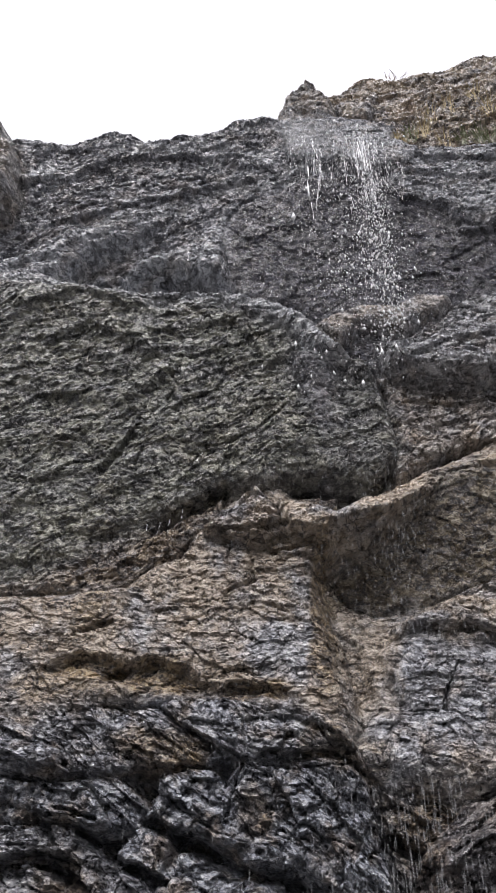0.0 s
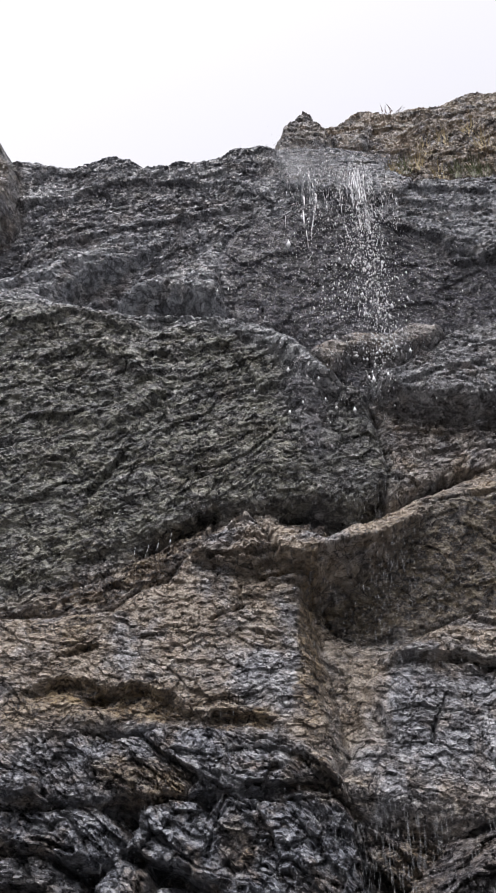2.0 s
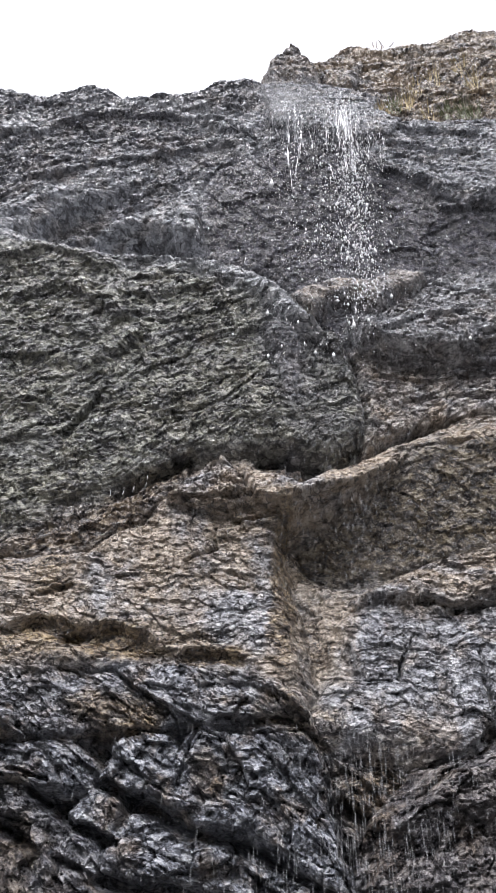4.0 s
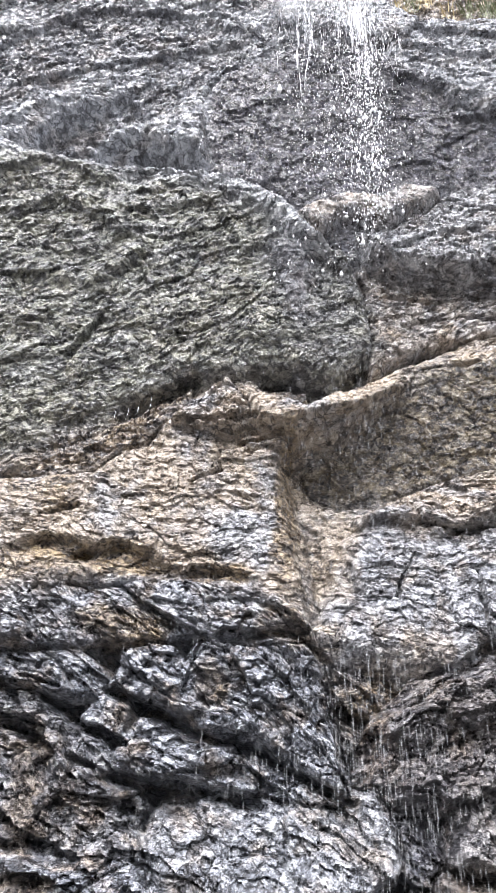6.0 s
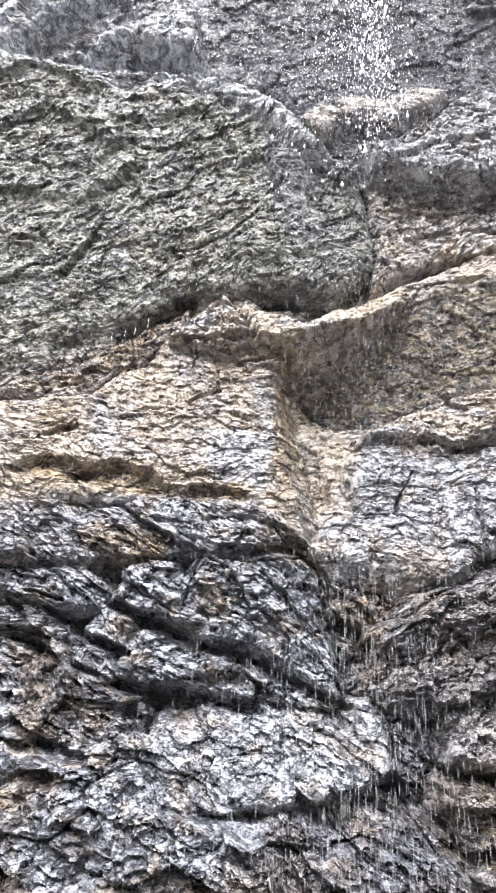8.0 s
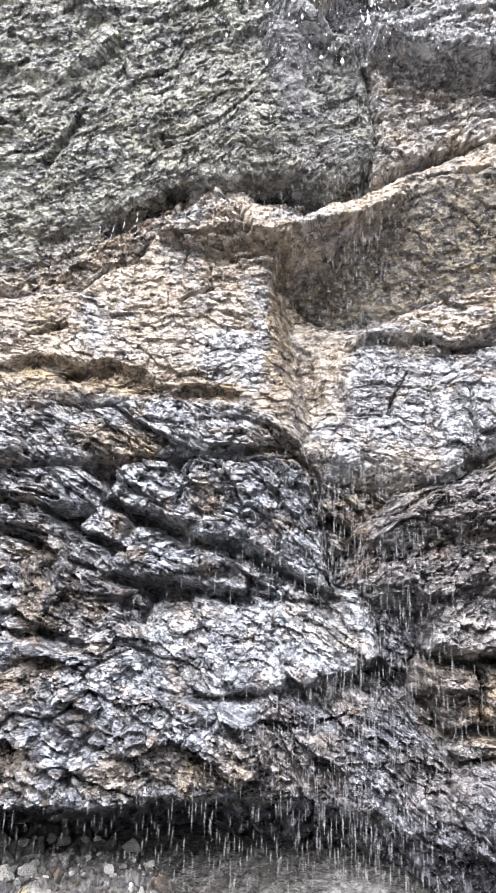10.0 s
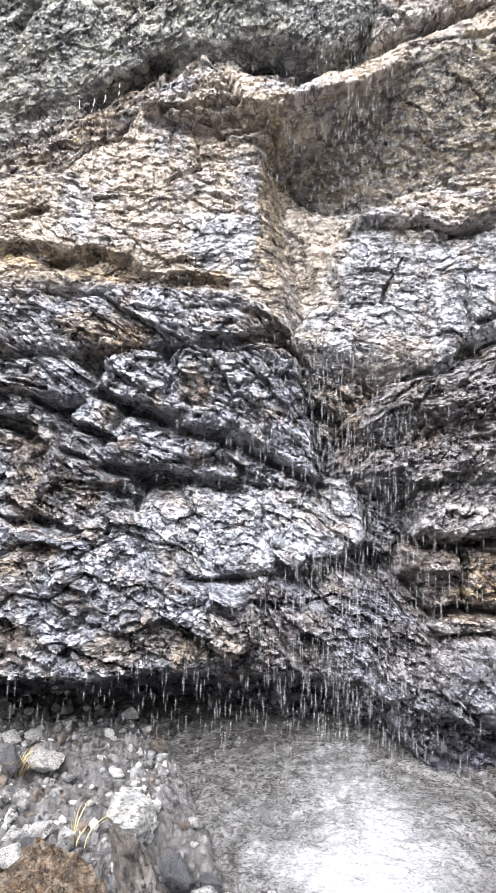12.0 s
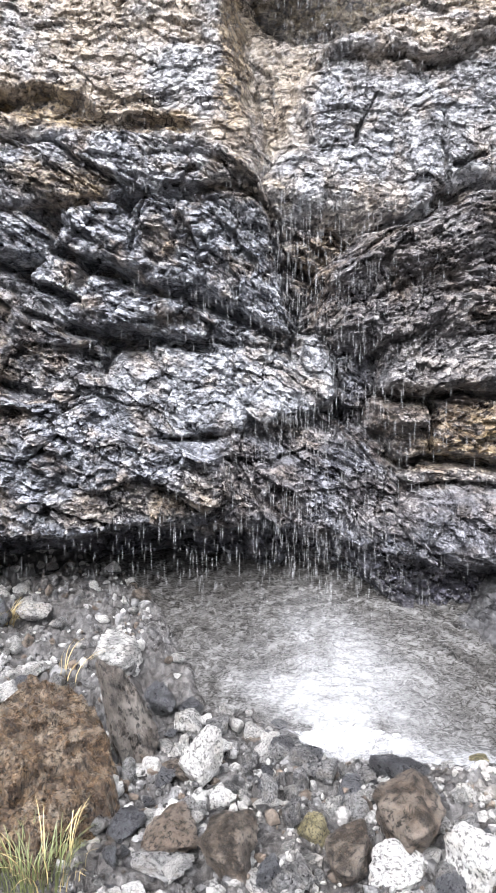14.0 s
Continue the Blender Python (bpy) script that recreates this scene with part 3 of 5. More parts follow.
# dark is wet film, and shade painted into recessed or overhung blocks
SLABS = [
    slab("joint_rock", 0.00, [], grain="flat", rough=1.0, dark=0.3),
    slab("upper_face", 4.22, [(-10.02, 10.58), (-4.12, 10.17), (-3.63, 10.24), (-3.38, 10.11), (-2.99, 10.09), (-2.63, 10.22), (-2.25, 10.22), (-2.05, 10.06), (-1.57, 10.11), (-1.28, 10.15), (-0.92, 10.29), (-0.55, 10.39), (-0.33, 10.28), (-0.23, 9.83), (0.36, 9.65), (1.19, 9.65), (2.20, 9.61), (6.13, 9.36), (4.65, 5.74), (0.19, 6.50), (-3.42, 6.93), (-8.17, 7.14)], grain="up", rough=0.5, dark=0.55, edge=0.12, steep=3.0, pale=0.15, lean=-0.2, zc=8.2),
    # pale on the rim and ledges stands in for their wet sheen
    slab("rim_ledge", 3.90, [(-4.31, 9.76), (-4.03, 10.58), (-3.62, 10.55), (-3.16, 10.32), (-2.78, 10.38), (-2.39, 10.38), (-2.05, 10.16), (-1.60, 10.13), (-0.91, 9.89), (-0.30, 9.65), (-0.47, 9.33), (-1.18, 9.57), (-1.78, 9.80), (-2.51, 9.77), (-3.03, 9.46), (-3.44, 9.34)], lean=0.12, zc=9.4, grain="up", rough=0.45, edge=0.05, steep=2.0, dark=0.0, pale=0.8),
    slab("corner_rock", 3.65, [(-8.70, 11.41), (-4.05, 10.59), (-3.83, 10.09), (-3.67, 9.85), (-3.57, 9.35), (-3.54, 8.96), (-3.63, 8.78), (-7.35, 9.10)], grain="flat", ochre=0.7, rust=0.2, rough=0.6),
    slab("sloping_ledge", 4.03, [(-4.36, 6.85), (-3.42, 7.62), (-2.93, 8.18), (-2.07, 9.02), (-1.56, 9.42), (-0.93, 9.75), (-0.34, 9.96), (-0.29, 9.66), (-0.56, 9.36), (-1.04, 9.15), (-1.49, 8.76), (-1.91, 8.40), (-2.38, 8.06), (-2.79, 7.62), (-3.31, 7.28), (-4.18, 6.47)], lean=0.1, zc=8.4, grain="up", rough=0.5, edge=0.08, steep=3.0, dark=0.0, pale=0.6),
    slab("drip_block", 4.00, [(-1.95, 7.58), (-1.59, 7.93), (-1.36, 8.08), (-1.07, 8.55), (-0.86, 8.95), (-0.96, 8.33), (-0.96, 7.57), (-1.25, 7.66), (-1.57, 7.74)], lean=0.1, zc=7.9, grain="up", edge=0.1, steep=2.5, dark=0.0, rough=0.45, pale=0.55),
    # dark puts the shade of this overhung face into its colour
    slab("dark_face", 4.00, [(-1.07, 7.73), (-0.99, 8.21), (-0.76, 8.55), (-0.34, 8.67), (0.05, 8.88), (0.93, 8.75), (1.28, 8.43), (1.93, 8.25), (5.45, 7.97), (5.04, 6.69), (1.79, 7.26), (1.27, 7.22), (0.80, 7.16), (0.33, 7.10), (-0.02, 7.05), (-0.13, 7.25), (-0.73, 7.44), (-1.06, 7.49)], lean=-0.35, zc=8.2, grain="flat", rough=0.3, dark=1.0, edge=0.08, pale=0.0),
    slab("right_ledge", 3.90, [(1.02, 9.41), (1.44, 9.56), (2.18, 9.54), (5.93, 9.08), (5.19, 7.67), (1.88, 8.11), (1.59, 8.16), (1.27, 8.43), (1.01, 8.52), (0.95, 9.10)], lean=0.0, zc=8.8, grain="flat", rough=0.5, dark=0.1, edge=0.08, steep=1.6, pale=0.45),
    slab("lip_ledge", 3.86, [(-0.33, 10.53), (-0.03, 10.62), (0.70, 10.35), (1.06, 9.78), (1.29, 9.48), (1.11, 9.11), (0.59, 9.18), (0.07, 9.41), (-0.23, 9.46)], lean=0.1, zc=9.6, grain="flat", dark=0.2, rough=0.4, pale=0.3),
    slab("saddle_shelf", 3.98, [(-0.04, 6.49), (0.18, 6.74), (0.46, 6.87), (0.72, 6.78), (0.97, 7.00), (1.26, 6.95), (1.11, 6.74), (0.79, 6.55), (0.38, 6.61), (0.16, 6.41)], lean=0.2, zc=6.9, grain="flat", ochre=0.5, rough=0.3, edge=0.05, steep=2.5),
    # alcove shade comes from the dark colour too
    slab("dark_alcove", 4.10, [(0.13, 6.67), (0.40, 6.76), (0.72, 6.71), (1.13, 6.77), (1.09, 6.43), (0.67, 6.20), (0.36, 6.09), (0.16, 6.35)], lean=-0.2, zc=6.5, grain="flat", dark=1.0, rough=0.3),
    slab("great_slab", 3.92, [(-5.59, 7.30), (-2.79, 7.20), (-2.44, 7.05), (-1.94, 6.96), (-1.56, 6.86), (-0.98, 6.85), (-0.61, 6.77), (-0.40, 6.72), (-0.19, 6.62), (0.01, 6.42), (0.16, 6.27), (0.36, 6.07), (0.40, 5.91), (0.51, 5.70), (0.58, 5.43), (0.59, 5.18), (0.42, 5.04), (0.19, 5.01), (0.01, 5.04), (-0.13, 5.06), (-0.36, 4.98), (-0.54, 4.97), (-0.77, 4.93), (-0.87, 4.98), (-0.96, 4.93), (-1.18, 4.80), (-1.45, 4.70), (-1.52, 4.56), (-1.88, 4.51), (-1.89, 4.28), (-2.10, 4.17), (-2.28, 4.16), (-4.53, 4.09)], lean=-0.22, zc=6.2, grain="up", rough=0.42, moss=0.85, dark=0.25, edge=0.12, steep=3.5),
    # bright lip line: highlight painted with pale
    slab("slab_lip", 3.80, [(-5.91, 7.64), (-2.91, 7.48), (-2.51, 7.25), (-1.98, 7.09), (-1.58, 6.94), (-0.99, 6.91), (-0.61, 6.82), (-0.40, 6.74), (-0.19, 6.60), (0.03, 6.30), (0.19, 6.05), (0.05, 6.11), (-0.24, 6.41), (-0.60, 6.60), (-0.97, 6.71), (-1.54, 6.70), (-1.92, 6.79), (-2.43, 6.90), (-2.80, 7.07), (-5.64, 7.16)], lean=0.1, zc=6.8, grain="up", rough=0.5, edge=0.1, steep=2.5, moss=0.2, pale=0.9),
    slab("great_slab", 4.00, [(-0.24, 6.12), (0.01, 6.19), (0.36, 6.08), (0.53, 5.81), (0.62, 5.31), (0.42, 5.12), (0.01, 5.04), (-0.06, 5.45), (-0.16, 5.83)], lean=-0.28, zc=5.8, side=0.35, xc=0.1, grain="up", rough=0.25, moss=0.3, dark=0.8, edge=0.1, steep=2.0),
    slab("pale_boulder", 4.00, [(0.52, 6.32), (0.84, 6.45), (1.15, 6.64), (1.32, 6.92), (1.57, 7.11), (1.85, 7.13), (2.10, 7.05), (5.28, 7.05), (4.70, 6.03), (1.73, 6.08), (1.37, 5.97), (1.08, 5.99), (0.61, 6.11)], lean=0.15, zc=6.3, grain="flat", rough=0.6, ochre=0.2, edge=0.1, steep=2.5, pale=0.4),
    # shadow band under the boulder, painted by dark
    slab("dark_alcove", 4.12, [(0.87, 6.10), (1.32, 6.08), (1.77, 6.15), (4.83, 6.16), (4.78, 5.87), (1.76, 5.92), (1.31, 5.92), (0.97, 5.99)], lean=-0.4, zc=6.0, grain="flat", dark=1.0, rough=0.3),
    slab("right_block", 4.22, [(0.40, 6.33), (0.67, 6.47), (0.97, 6.25), (1.36, 6.07), (1.81, 6.04), (4.91, 6.02), (4.51, 5.27), (1.69, 5.43), (1.24, 5.35), (0.85, 5.16), (0.60, 4.99), (0.60, 5.27), (0.57, 5.75)], lean=0.1, zc=5.6, grain="up", rough=0.55, ochre=0.45, rust=0.15, edge=0.1, steep=5.0),
    slab("red_recess", 4.34, [(-4.52, 4.14), (-2.28, 4.20), (-1.90, 4.55), (-1.47, 4.77), (-1.21, 4.89), (-0.89, 5.07), (-0.60, 5.04), (-0.86, 4.73), (-1.20, 4.45), (-1.48, 4.17), (-1.77, 4.07), (-2.25, 4.08), (-4.46, 4.01)], lean=0.0, grain="up", rust=0.75, dark=0.2, rough=0.6),
    slab("tan_shelf", 4.12, [(-0.41, 4.73), (-0.10, 4.66), (0.03, 4.58), (0.33, 4.72), (0.80, 4.98), (1.19, 5.21), (1.68, 5.54), (5.23, 6.65), (4.69, 5.82), (1.57, 5.10), (1.25, 5.07), (0.97, 4.96), (0.77, 4.81), (0.41, 4.60), (0.07, 4.51), (-0.10, 4.41), (-0.31, 4.48)], lean=0.4, zc=4.9, side=-0.05, xc=0.8, grain="up", ochre=0.95, edge=0.03, rough=0.4, steep=3.0),
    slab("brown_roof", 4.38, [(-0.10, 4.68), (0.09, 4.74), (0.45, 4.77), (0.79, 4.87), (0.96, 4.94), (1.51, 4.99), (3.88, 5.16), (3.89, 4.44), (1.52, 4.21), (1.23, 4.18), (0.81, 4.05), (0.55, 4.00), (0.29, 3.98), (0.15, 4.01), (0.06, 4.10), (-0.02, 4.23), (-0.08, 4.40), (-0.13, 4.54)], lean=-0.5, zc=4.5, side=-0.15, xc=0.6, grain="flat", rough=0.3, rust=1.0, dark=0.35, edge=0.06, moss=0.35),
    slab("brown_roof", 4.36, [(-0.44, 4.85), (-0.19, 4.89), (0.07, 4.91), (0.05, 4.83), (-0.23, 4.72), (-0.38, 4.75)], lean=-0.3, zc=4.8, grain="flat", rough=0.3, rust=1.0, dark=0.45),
    slab("tan_face", 4.20, [(-1.01, 4.49), (-0.82, 4.79), (-0.61, 5.04), (-0.38, 5.09), (-0.31, 4.83), (-0.34, 4.64), (-0.13, 4.51), (-0.13, 4.35), (-0.18, 4.30), (-0.17, 4.02), (-0.12, 3.78), (-0.08, 3.56), (-0.03, 3.30), (0.04, 3.06), (-0.02, 2.94), (-0.29, 2.97), (-0.45, 3.11), (-0.71, 3.14), (-0.94, 3.22), (-1.20, 3.19), (-1.43, 3.20), (-1.74, 3.11), (-1.92, 3.08), (-3.65, 2.91), (-4.06, 3.73), (-2.13, 3.92), (-1.66, 3.99), (-1.52, 4.01), (-1.36, 4.19), (-1.16, 4.26)], lean=0.12, zc=4.2, side=0.06, xc=-0.5, grain="flat", rough=0.5, ochre=0.95, edge=0.08, steep=2.0, pale=0.1),
    slab("prow_knob", 4.13, [(-0.95, 4.47), (-0.78, 4.69), (-0.59, 4.90), (-0.49, 4.77), (-0.33, 4.48), (-0.52, 4.41), (-0.74, 4.44)], lean=0.12, zc=4.75, grain="up", ochre=0.75, edge=0.06, rough=0.8, steep=3.0),
    slab("prow_cap", 4.20, [(-0.52, 4.42), (-0.35, 4.51), (-0.14, 4.48), (-0.13, 4.30), (-0.39, 4.27)], lean=0.2, zc=4.45, grain="flat", ochre=1.0, edge=0.03, rough=0.5, steep=3.0),
    slab("ochre_gully", 4.52, [(-0.19, 4.49), (-0.08, 4.54), (-0.02, 4.20), (0.06, 3.98), (0.19, 3.79), (0.27, 3.52), (0.34, 3.25), (0.23, 3.08), (0.11, 3.03), (0.01, 3.24), (-0.05, 3.51), (-0.09, 3.84), (-0.16, 4.19)], lean=0.1, zc=4.0, grain="flat", rough=0.45, ochre=0.5, rust=0.75, edge=0.03, steep=1.5),
    slab("tan_wedge", 4.46, [(-0.02, 3.98), (0.18, 3.92), (0.36, 3.89), (0.53, 3.93), (0.80, 4.02), (0.91, 3.88), (0.56, 3.76), (0.40, 3.61), (0.35, 3.39), (0.45, 3.18), (0.32, 3.20), (0.22, 3.46), (0.14, 3.72), (0.02, 3.81)], lean=0.25, zc=3.8, grain="flat", rough=0.4, ochre=1.0, edge=0.04, steep=1.5, pale=0.2),
    slab("thin_shelf", 4.22, [(0.48, 3.77), (0.83, 3.94), (1.19, 4.12), (1.51, 4.22), (4.38, 4.59), (4.03, 4.05), (1.42, 3.85), (1.23, 3.73), (0.99, 3.67), (0.90, 3.74), (0.74, 3.75)], lean=0.35, zc=3.85, grain="flat", ochre=0.85, rough=0.6, edge=0.03, steep=3.0),
    slab("right_face", 4.22, [(0.32, 3.57), (0.49, 3.72), (0.82, 3.78), (1.02, 3.68), (1.44, 3.80), (4.02, 3.97), (3.58, 3.05), (1.30, 3.01), (1.12, 2.85), (0.86, 2.76), (0.65, 2.81), (0.29, 2.84), (0.06, 2.91), (0.19, 2.99), (0.33, 3.14), (0.46, 3.16)], lean=0.15, zc=3.3, grain="flat", rough=0.5, ochre=0.12, edge=0.07, steep=1.5, pale=0.15),
    slab("grey_band", 4.00, [(-3.51, 3.18), (-1.68, 3.17), (-1.32, 3.11), (-0.96, 3.21), (-0.71, 3.18), (-0.49, 3.12), (-0.24, 3.15), (-0.10, 3.08), (0.02, 2.89), (0.06, 2.76), (0.13, 2.61), (-0.13, 2.77), (-0.27, 2.82), (-0.59, 2.84), (-0.76, 2.82), (-1.19, 2.79), (-1.43, 2.76), (-1.64, 2.75), (-3.42, 2.73)], lean=0.15, zc=3.0, grain="down", ochre=0.1, rough=0.9, edge=0.05),
    # hollow shade painted in with dark, over its rust
    slab("dark_hollow", 4.12, [(-1.56, 2.76), (-1.23, 2.88), (-0.94, 2.94), (-0.61, 2.91), (-0.62, 2.81), (-0.97, 2.76), (-1.34, 2.71)], lean=-0.1, zc=2.8, grain="down", rust=0.5, dark=0.4),
    slab("knuckle_block", 4.02, [(-0.72, 2.61), (-0.62, 2.78), (-0.52, 2.84), (-0.43, 2.80), (-0.41, 2.65), (-0.44, 2.43), (-0.55, 2.48), (-0.65, 2.58)], lean=-0.05, zc=2.6, side=0.3, xc=-0.55, grain="down", rough=0.6, dark=0.25, edge=0.04),
    slab("band_block", 3.98, [(-0.45, 2.79), (-0.24, 2.78), (0.05, 2.71), (0.12, 2.60), (0.19, 2.28), (0.25, 2.00), (0.05, 2.13), (-0.23, 2.27), (-0.47, 2.31), (-0.58, 2.45), (-0.42, 2.59)], lean=0.12, zc=2.5, grain="down", edge=0.06),
    slab("wedge_block", 3.96, [(-1.14, 2.55), (-1.05, 2.74), (-0.77, 2.76), (-0.62, 2.66), (-0.54, 2.48), (-0.47, 2.31), (-0.57, 2.31), (-0.78, 2.44), (-1.00, 2.49)], lean=0.15, zc=2.5, grain="down", edge=0.05),
    slab("left_block", 4.02, [(-3.46, 2.66), (-1.66, 2.70), (-1.38, 2.74), (-1.19, 2.63), (-1.18, 2.48), (-1.43, 2.47), (-1.64, 2.49), (-3.43, 2.46)], lean=0.1, zc=2.7, grain="down", edge=0.05),
    slab("chipped_block", 3.98, [(-1.28, 2.34), (-1.18, 2.48), (-1.03, 2.49), (-0.99, 2.34), (-1.02, 2.23), (-1.20, 2.30)], grain="down", lean=0.1, zc=2.4, edge=0.04, rough=0.6),
    slab("chipped_block", 4.03, [(-1.04, 2.28), (-0.84, 2.39), (-0.59, 2.28), (-0.23, 2.16), (-0.26, 2.00), (-0.57, 2.03), (-0.78, 2.06), (-1.04, 2.04)], grain="down", lean=0.2, zc=2.2, edge=0.05, rough=0.8),
    slab("crack_block", 4.10, [(-0.27, 2.19), (-0.02, 2.10), (0.29, 1.96), (0.12, 1.94), (-0.16, 1.97), (-0.30, 2.00)], grain="down", lean=0.2, zc=2.1, edge=0.04),
    slab("left_foot", 4.00, [(-3.47, 2.45), (-1.66, 2.45), (-1.29, 2.27), (-1.11, 2.17), (-1.06, 1.99), (-0.92, 1.92), (-0.86, 1.64), (-1.07, 1.57), (-1.32, 1.61), (-1.60, 1.67), (-3.34, 1.66)], grain="down", rough=1.2, lean=0.1, zc=2.0, edge=0.05, rust=0.15),
    slab("pale_bulge", 3.96, [(-0.87, 1.75), (-0.78, 1.89), (-0.47, 1.93), (-0.16, 1.95), (0.12, 1.93), (0.27, 1.83), (0.33, 1.66), (0.25, 1.49), (0.05, 1.42), (-0.21, 1.44), (-0.44, 1.40), (-0.58, 1.41), (-0.76, 1.58)], lean=0.28, zc=1.7, grain="down", rough=0.6, edge=0.1, ochre=0.0, steep=2.5, pale=0.2),
    slab("pale_bulge", 4.02, [(0.26, 1.94), (0.44, 1.98), (0.51, 1.80), (0.51, 1.59), (0.34, 1.49), (0.27, 1.66)], grain="down", rough=0.6, lean=0.15, zc=1.7, edge=0.05, pale=0.2),
    slab("foot_face", 3.80, [(-3.23, 1.59), (-1.55, 1.64), (-1.21, 1.57), (-0.88, 1.61), (-0.74, 1.48), (-0.57, 1.35), (-0.21, 1.26), (-0.14, 1.08), (-0.26, 0.95), (-0.52, 0.87), (-0.83, 0.86), (-1.47, 0.82), (-3.07, 0.79)], lean=0.15, zc=1.3, grain="down", rough=1.2, edge=0.05, steep=3.0, dark=0.15),
    slab("foot_face", 3.98, [(-0.59, 1.36), (-0.22, 1.38), (0.13, 1.45), (0.54, 1.39), (0.77, 1.26), (0.86, 1.07), (0.92, 0.91), (1.09, 0.64), (0.77, 0.73), (0.45, 0.84), (-0.21, 0.90), (-0.18, 1.05)], lean=0.22, zc=1.3, grain="down", edge=0.06, rough=1.0, steep=2.0, dark=0.55),
    slab("rusty_gully", 4.36, [(0.13, 2.81), (0.52, 2.90), (0.86, 2.86), (0.90, 2.69), (0.66, 2.46), (0.51, 2.26), (0.28, 2.26), (0.19, 2.57)], lean=0.05, zc=2.5, grain="down", rust=0.75, dark=0.15, rough=1.2, edge=0.08, steep=1.5),
    slab("gully_throat", 4.42, [(0.27, 2.27), (0.52, 2.35), (0.64, 2.40), (0.54, 2.00), (0.31, 2.00)], grain="down", dark=0.5, rust=0.3),
    slab("right_flank", 4.05, [(0.54, 2.29), (0.79, 2.58), (1.04, 2.66), (1.44, 2.81), (3.67, 2.98), (3.56, 2.01), (1.41, 2.02), (1.03, 1.98), (0.61, 2.01), (0.50, 2.11)], grain="up", rough=1.2, rust=0.45, dark=0.5, lean=0.05, zc=2.4, edge=0.07, steep=2.0),
    slab("right_flank", 4.03, [(0.82, 1.94), (1.03, 1.98), (1.41, 1.98), (3.57, 2.00), (3.52, 1.67), (1.40, 1.69), (1.08, 1.65), (0.85, 1.70)], grain="up", dark=0.5, rough=1.1, lean=0.1, zc=1.9, edge=0.05, rust=0.45, pale=0.15),
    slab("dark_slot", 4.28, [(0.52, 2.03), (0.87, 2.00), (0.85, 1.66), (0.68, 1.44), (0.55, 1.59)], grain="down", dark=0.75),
    slab("rust_ledge", 4.00, [(0.77, 1.58), (1.07, 1.53), (1.05, 1.46), (0.80, 1.49)], grain="flat", lean=0.4, zc=1.6, ochre=0.7, rust=0.3, edge=0.02),
    slab("ochre_block", 4.06, [(0.84, 1.48), (1.13, 1.48), (1.15, 1.29), (0.94, 1.26)], grain="flat", rust=0.85, rough=0.9, edge=0.05),
    slab("ochre_block", 4.00, [(1.15, 1.55), (1.39, 1.60), (3.51, 1.66), (3.49, 1.30), (1.39, 1.26), (1.15, 1.29)], grain="flat", rust=0.9, rough=0.8, edge=0.05),
    # shade under the ochre blocks painted over their rust
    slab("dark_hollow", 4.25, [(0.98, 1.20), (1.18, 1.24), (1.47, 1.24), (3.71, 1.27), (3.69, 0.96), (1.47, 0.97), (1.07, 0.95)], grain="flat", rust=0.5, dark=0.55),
    slab("thin_ledge", 4.05, [(0.95, 1.14), (1.15, 1.17), (1.39, 1.16), (3.51, 1.19), (3.49, 1.13), (1.38, 1.11), (1.01, 1.10)], grain="flat", rust=0.5, lean=0.3, zc=1.25, edge=0.02, rough=0.6),
    slab("bulging_foot", 3.85, [(0.79, 0.92), (0.97, 0.98), (1.34, 1.02), (3.37, 1.04), (3.23, 0.55), (1.29, 0.63), (1.14, 0.71), (0.96, 0.83)], lean=0.25, zc=0.9, grain="down", rough=0.7, ochre=0.15, edge=0.08, steep=2.5, dark=0.6),
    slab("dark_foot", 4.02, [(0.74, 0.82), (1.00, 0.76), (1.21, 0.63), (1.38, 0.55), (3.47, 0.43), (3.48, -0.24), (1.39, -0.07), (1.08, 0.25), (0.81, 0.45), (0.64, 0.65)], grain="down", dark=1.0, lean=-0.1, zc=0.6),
]
XS = steps((-12, -4.4, 0.12), (-4.4, -1.75, 0.013), (-1.75, 1.8, 0.0075), (1.8, 2.8, 0.013), (2.8, 10, 0.12))
ZS = steps((-0.1, 3.7, 0.0075), (3.7, 6.9, 0.0095), (6.9, 11.0, 0.012))
